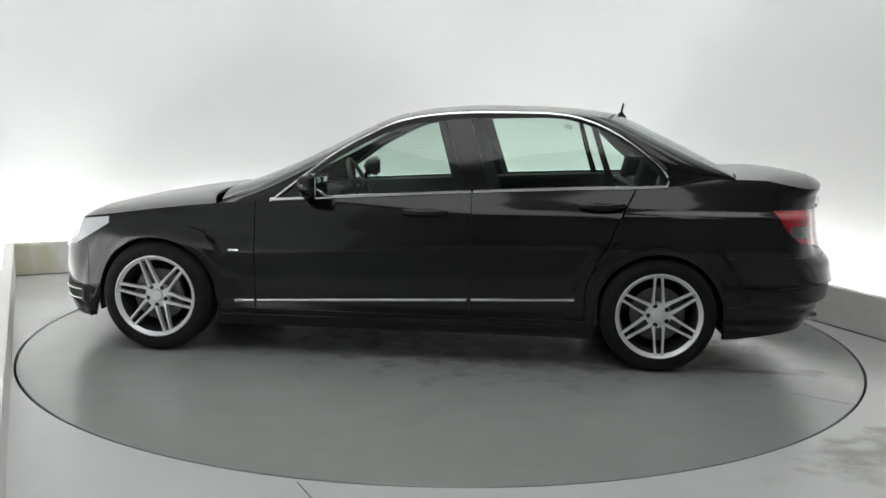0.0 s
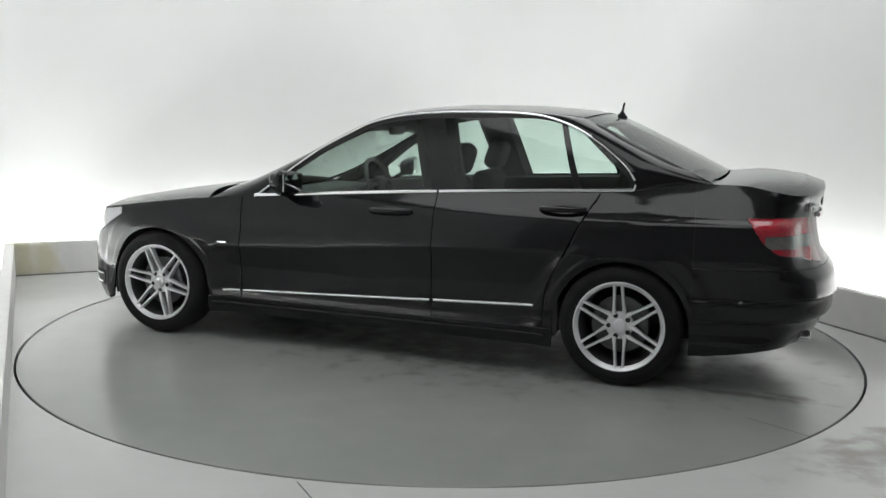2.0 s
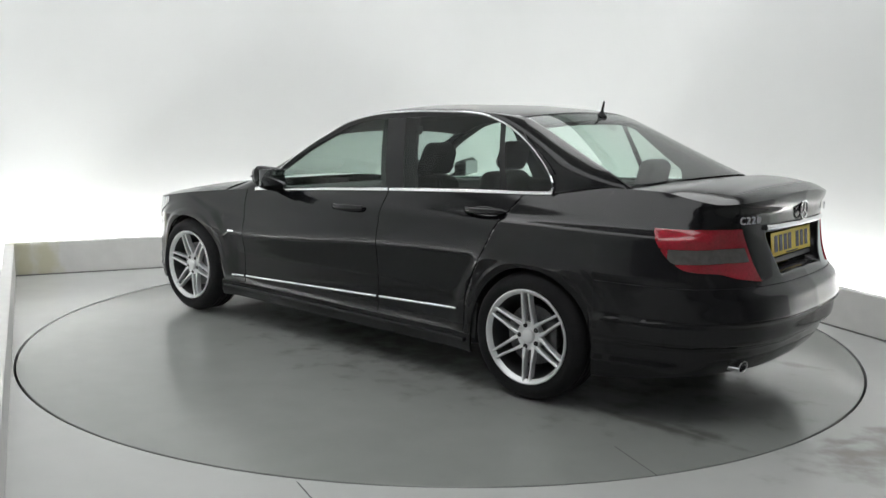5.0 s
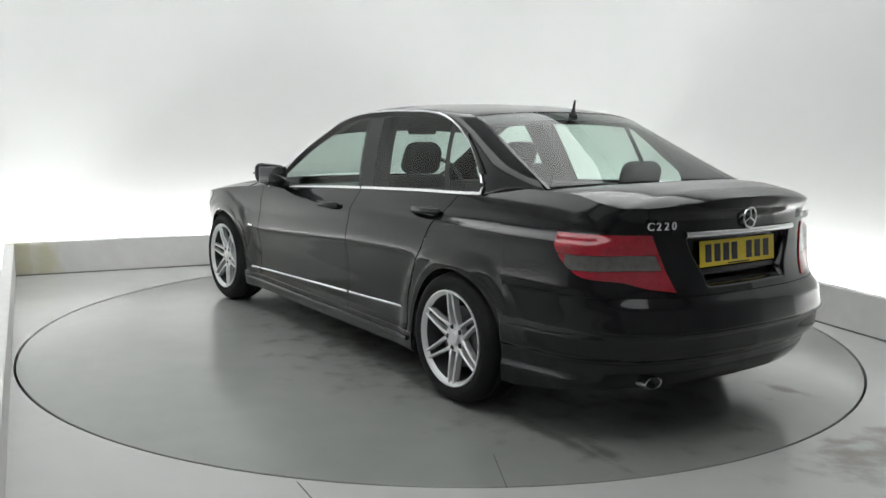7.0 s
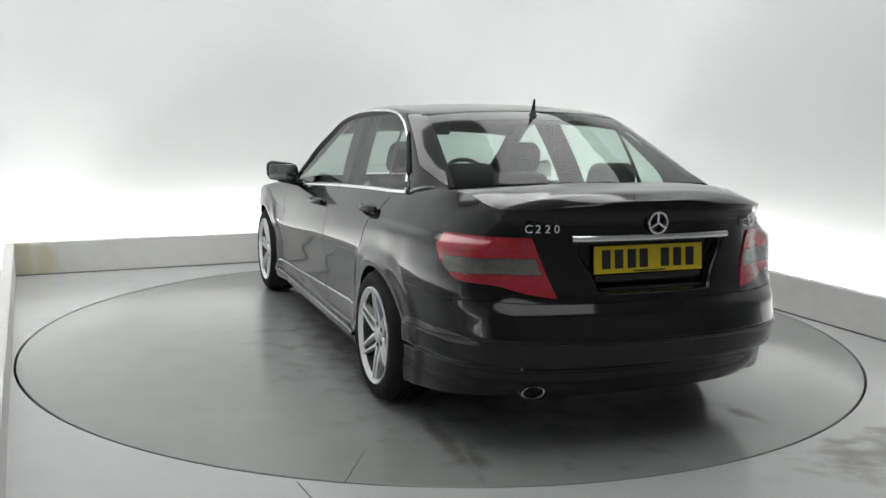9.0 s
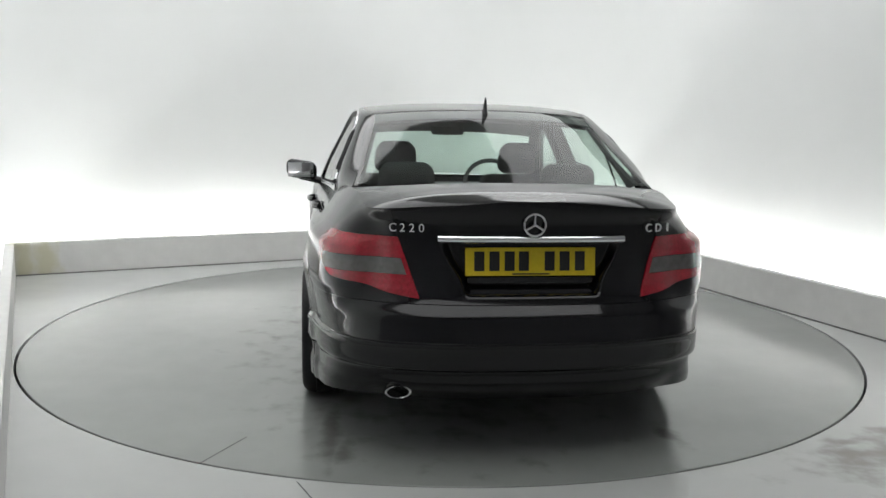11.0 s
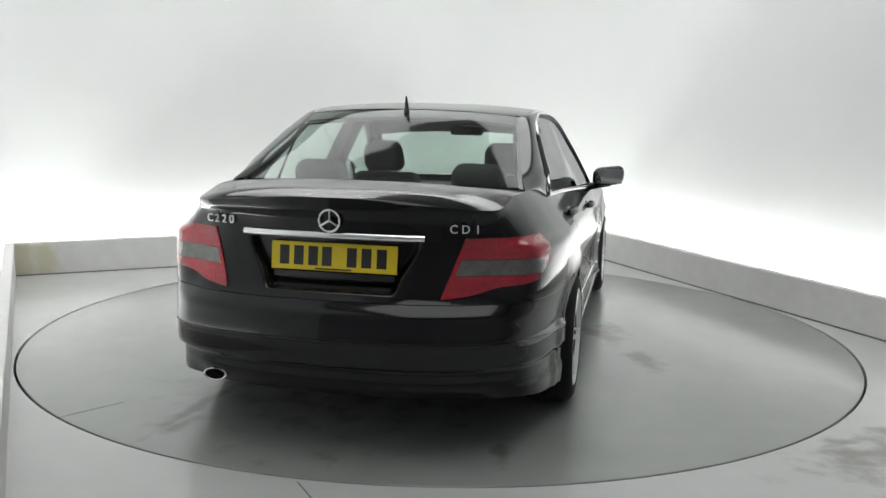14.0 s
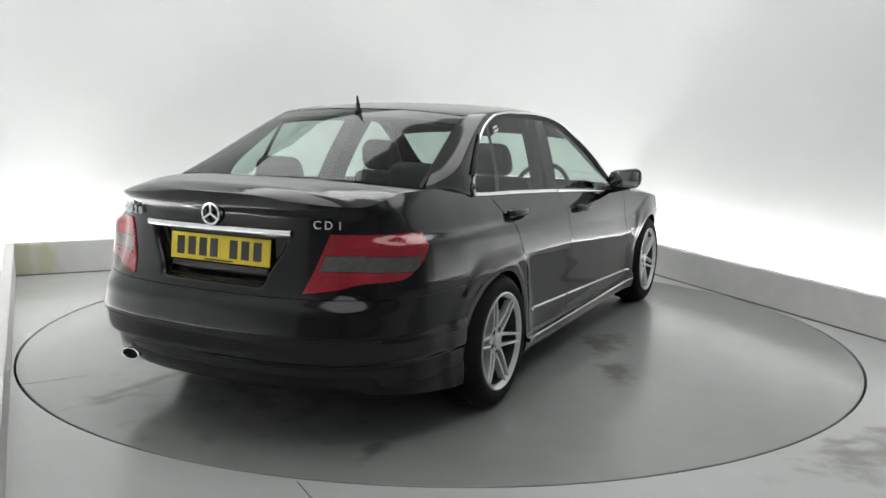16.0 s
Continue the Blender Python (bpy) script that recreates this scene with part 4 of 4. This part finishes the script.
        tube(bm, [(p.x, (p.y + 0.003) * side, p.z - 0.002) for p in pts], 0.0065, 8)
        trim = part("window_trim", bm, M_CHROME, car, "bright chrome window surround")
        for xa, xb in ((0.736, -0.364), (-0.376, -1.405)):
            bm = bmesh.new()
            pts = []
            for k in range(25):
                x = lerp(xa, xb, k / 24)
                b = belt(x)
                pts.append((b.x, (b.y + 0.002) * side, b.z + 0.004))
            tube(bm, pts, 0.0095, 8, flat=0.7)
            part("belt_trim", bm, M_CHROME, trim)
        # glass
        def pane(name, xa, xb, n, slant=0.0, mt=M_GLASS):
            bm = bmesh.new()
            rows = []
            for i in range(n + 1):
                row = []
                for j in range(13):
                    f = j / 12
                    x = lerp(xa(f), xb(f), i / n)
                    p = glass_point(x, f)
                    row.append((p.x, p.y * side, p.z))
                rows.append(row)
            grid(bm, rows)
            return part(name, bm, mt, car)
        c = lambda a, b: (lambda f: lerp(a, b, f))
        pane("sail_panel", lambda f: 0.728, lambda f: 0.575, 10, mt=M_GLOSSBLACK)
        pane("front_window", lambda f: 0.575, c(-0.335, -0.20), 30)
        pane("centre_pillar", c(-0.335, -0.20), c(-0.465, -0.335), 6, mt=M_GLOSSBLACK)
        pane("rear_side_window", c(-0.465, -0.335), c(-1.105, -0.995), 24)
        if side < 0:
            bm = bmesh.new()
            for j in range(2):
                rows = [[(lambda p: (p.x, -p.y - 0.002, p.z))(glass_point(lerp(-0.90, -0.955, u), 0.80 + 0.045 * j + w)) for w in (0, 0.028)] for u in (0, 0.33, 0.66, 1)]
                grid(bm, rows)
            part("window_sticker", bm, M_CASE, car, "small pale sticker bars")
        pane("window_bar", c(-1.105, -0.995), c(-1.145, -1.03), 3, mt=M_GLOSSBLACK)
        pane("quarter_window", c(-1.145, -1.03), c(-1.398, -1.398), 14)
        # dark inner frame under the chrome arc
        bm = bmesh.new()
        pts = [DLO_P(0.06 + 0.90 * i / 80) for i in range(81)]
        rows = []
        for p in pts:
            b = belt(min(max(p.x, -1.40), 0.73))
            down = Vector((p.x * 0.03 - 0.012, 0, 0)) + (Vector((-0.35, b.y, b.z + 0.1)) - p).normalized() * 0.034
            q = p + Vector((down.x, 0.0, down.z))
            rows.append([(p.x, (p.y - 0.004) * side, p.z), (q.x, (p.y - 0.004 + 0.3 * (p.z - q.z)) * side, q.z)])
        grid(bm, rows)
        solid(part("window_seal", bm, M_TRIM, car), 0.02)
        # inner belt and door card
        bm = bmesh.new()
        rows = []
        for k in range(31):
            x = lerp(0.80, -1.60, k / 30)
            b = belt(x)
            rows.append([(x, (b.y - 0.03) * side, b.z - 0.002), (x, (b.y - 0.085) * side, b.z - 0.012), (x, (b.y - 0.11) * side, b.z - 0.06), (x, (b.y - 0.12) * side, 0.30)])
        grid(bm, rows)
        part("door_card", bm, M_DASH, car)
        # door mirror
        mir = new("door_mirror")
        mir.parent = car
        mir.matrix_basis = pose(0.470, side * 0.932, 0.957, 0, 0, side * -8)
        bm = bmesh.new()
        box(bm, (0.0, 0, 0.0), (0.13, 0.205, 0.125), 0.045, 5)
        for v in bm.verts:
            if v.co.x > 0:
                v.co.y *= 0.86
                v.co.z *= 0.80
            else:
                v.co.x *= 0.75
            v.co.z += 0.012 * (v.co.y * side) / 0.1
        part("housing", bm, M_PAINT, mir)
        bm = bmesh.new()
        box(bm, (-0.0495, 0, 0.0), (0.006, 0.172, 0.096), 0.002, 2)
        part("mirror_glass", bm, M_MIRROR, mir, "silvered mirror glass")
        bm = bmesh.new()
        tube(bm, [(0.06, -0.145 * side, -0.085), (0.045, -0.05 * side, -0.06), (0.03, 0.02 * side, -0.045)], 0.026, 10)
        part("mirror_arm", bm, M_GLOSSBLACK, mir)
        bm = bmesh.new()
        tube(bm, [(0.067, -0.085 * side, 0.0), (0.05, 0.06 * side, 0.004), (0.02, 0.098 * side, 0.006)], 0.007, 8)
        part("indicator", bm, M_LAMP, mir, "clear indicator strip")

    both(cabin_side)

    # ---- aerial fin and small whip
    bm = bmesh.new()
    rows = []
    for k in range(13):
        z = k / 12
        c = 0.030 * (1 - smooth01(0.0, 0.5, z)) + 0.0085 - 0.003 * z
        rows.append([(-1.215 - 0.016 * z + c * math.cos(a), (0.012 * (1 - z) + 0.004) * math.sin(a), 1.338 + 0.090 * z) for a in np.linspace(0, 2 * math.pi, 17)])
    rows.append([(-1.231, 0, 1.430)] * 17)
    grid(bm, rows)
    part("roof_aerial", weld(bm), M_GLOSSBLACK, car, "short black roof aerial")

    # ---- underbody, wells
    bm = bmesh.new()
    box(bm, (-0.15, 0, 0.30), (3.9, 1.12, 0.22), 0.04)
    box(bm, (0.0, 0, 0.26), (2.05, 1.62, 0.15), 0.03)
    box(bm, (-1.98, 0, 0.40), (0.5, 1.25, 0.25), 0.05)
    box(bm, (1.72, 0, 0.34), (0.3, 1.0, 0.22), 0.05)
    part("underbody", bm, M_UNDER, car)
    for ax, rr in ((1.38, 0.355), (-1.38, 0.349)):
        for side in (1, -1):
            bm = bmesh.new()
            rows = []
            for k in range(25):
                a = math.pi * (k / 24) * 1.16 - 0.08 * math.pi
                rows.append([(ax + rr * math.cos(a), side * yy, 0.30 + rr * math.sin(a)) for yy in (0.822, 0.70, 0.55)])
            grid(bm, rows)
            grid(bm, [[(r[2][0], r[2][1], r[2][2]), (ax, r[2][1], 0.28)] for r in rows])
            solid(part("wheel_well", weld(bm), M_UNDER, car), 0.006)

    # ---- cabin
    bm = bmesh.new()
    box(bm, (-0.3, 0, 0.33), (2.6, 1.4, 0.06))
    part("cabin_floor", bm, M_DASH, car)
    bm = bmesh.new()
    box(bm, (0.80, 0, 0.74), (0.42, 1.38, 0.26), 0.08, 4)
    for v in bm.verts:
        v.co.z -= 0.03 * (v.co.y / 0.7) ** 2
    part("dashboard", bm, M_DASH, car)
    bm = bmesh.new()
    box(bm, (-1.52, 0, 0.945), (0.55, 1.30, 0.03), 0.01)
    box(bm, (-1.62, 0, 0.70), (0.06, 1.3, 0.5))
    part("parcel_shelf", bm, M_DASH, car)
    for y in (0.37, -0.37):
        build_seat(car, 0.10, y)
    bench = new("rear_bench")
    bench.parent = car
    bm = bmesh.new()
    box(bm, (-0.95, 0, 0.45), (0.50, 1.30, 0.20), 0.07, 4)
    part("cushion", bm, M_CLOTH, bench)
    bm = bmesh.new()
    box(bm, (-1.28, 0, 0.72), (0.16, 1.30, 0.52), 0.06, 4, pose(0, 0, 0, 0, -20, 0))
    part("backrest", bm, M_CLOTH, bench)
    for y in (0.40, -0.40):
        bm = bmesh.new()
        box(bm, (-1.34, y, 1.02), (0.10, 0.28, 0.19), 0.05, 5, pose(0, 0, 0, 0, -14, 0))
        for v in bm.verts:
            v.co.y = y + (v.co.y - y) * (1 - 0.16 * smooth01(1.03, 1.14, v.co.z))
        part("headrest", bm, M_CLOTH, bench)
    for side in (1, -1):
        bm = bmesh.new()
        rows = []
        for k in range(9):
            f = k / 8
            a, b = glass_point(lerp(-0.28, -0.15, f), f), glass_point(lerp(-0.53, -0.40, f), f)
            rows.append([(a.x, (a.y - 0.02) * side, a.z), (a.x - 0.04, (a.y - 0.085) * side, a.z), (b.x + 0.04, (b.y - 0.085) * side, b.z), (b.x, (b.y - 0.02) * side, b.z)])
        grid(bm, rows)
        part("inner_pillar", bm, M_LINER, car)
        bm = bmesh.new()
        rows = []
        for k in range(9):
            f = k / 8
            a = glass_point(-1.37, f) if f < 0.6 else glass_point(lerp(-1.37, -1.1, (f - 0.6) / 0.4), f)
            r = RAIL_P(RAIL_P.at_x(lerp(-1.72, -1.12, f)))
            rows.append([(a.x, (a.y - 0.02) * side, a.z), (lerp(a.x, r.x, 0.5), (lerp(a.y, r.y, 0.5) - 0.045) * side, lerp(a.z, r.z, 0.5) - 0.01), (r.x, (r.y - 0.03) * side, r.z - 0.012)])
        grid(bm, rows)
        part("rear_quarter_trim", bm, M_LINER, car)
    # wheel on the right-hand side, inner mirror
    bm = bmesh.new()
    ring = [(0.46 + 0.185 * math.sin(a) * 0.42, -0.37 + 0.185 * math.cos(a), 0.86 + 0.185 * math.sin(a) * 0.9) for a in np.linspace(0, 2 * math.pi, 37)[:-1]]
    tube(bm, ring, 0.015, 10, closed=True)
    box(bm, (0.47, -0.37, 0.86), (0.05, 0.16, 0.11), 0.03, 3)
    tube(bm, [(0.46, -0.20, 0.86), (0.47, -0.54, 0.86)], 0.014)
    tube(bm, [(0.47, -0.37, 0.86), (0.72, -0.37, 0.76)], 0.03)
    part("steering_wheel", bm, M_DASH, car, "black steering wheel")
    bm = bmesh.new()
    box(bm, (0.20, -0.02, 1.240), (0.035, 0.215, 0.062), 0.016, 3)
    tube(bm, [(0.20, 0, 1.26), (0.24, 0, 1.275)], 0.01)
    part("inner_mirror", bm, M_DASH, car, "dark inner rear-view mirror")

    # ---- wheels
    for x, r, wd, spin in ((1.38, 0.3155, 0.225, (18, 10)), (-1.38, 0.3135, 0.245, (3, 22))):
        for side, sp in ((1, spin[0]), (-1, spin[1])):
            build_wheel(car, x, side, r - 0.004, wd, sp)
    return car


def motions():
    walk(TABLE, [(t, table_pose(t)) for t in ROWS])
    walk(CAR, [(t, table_pose(t) @ pose(CAR_OFF[0], CAR_OFF[1], 0.0)) for t in ROWS])


build_studio()
TABLE = build_turntable()
CAR = build_car()
motions()
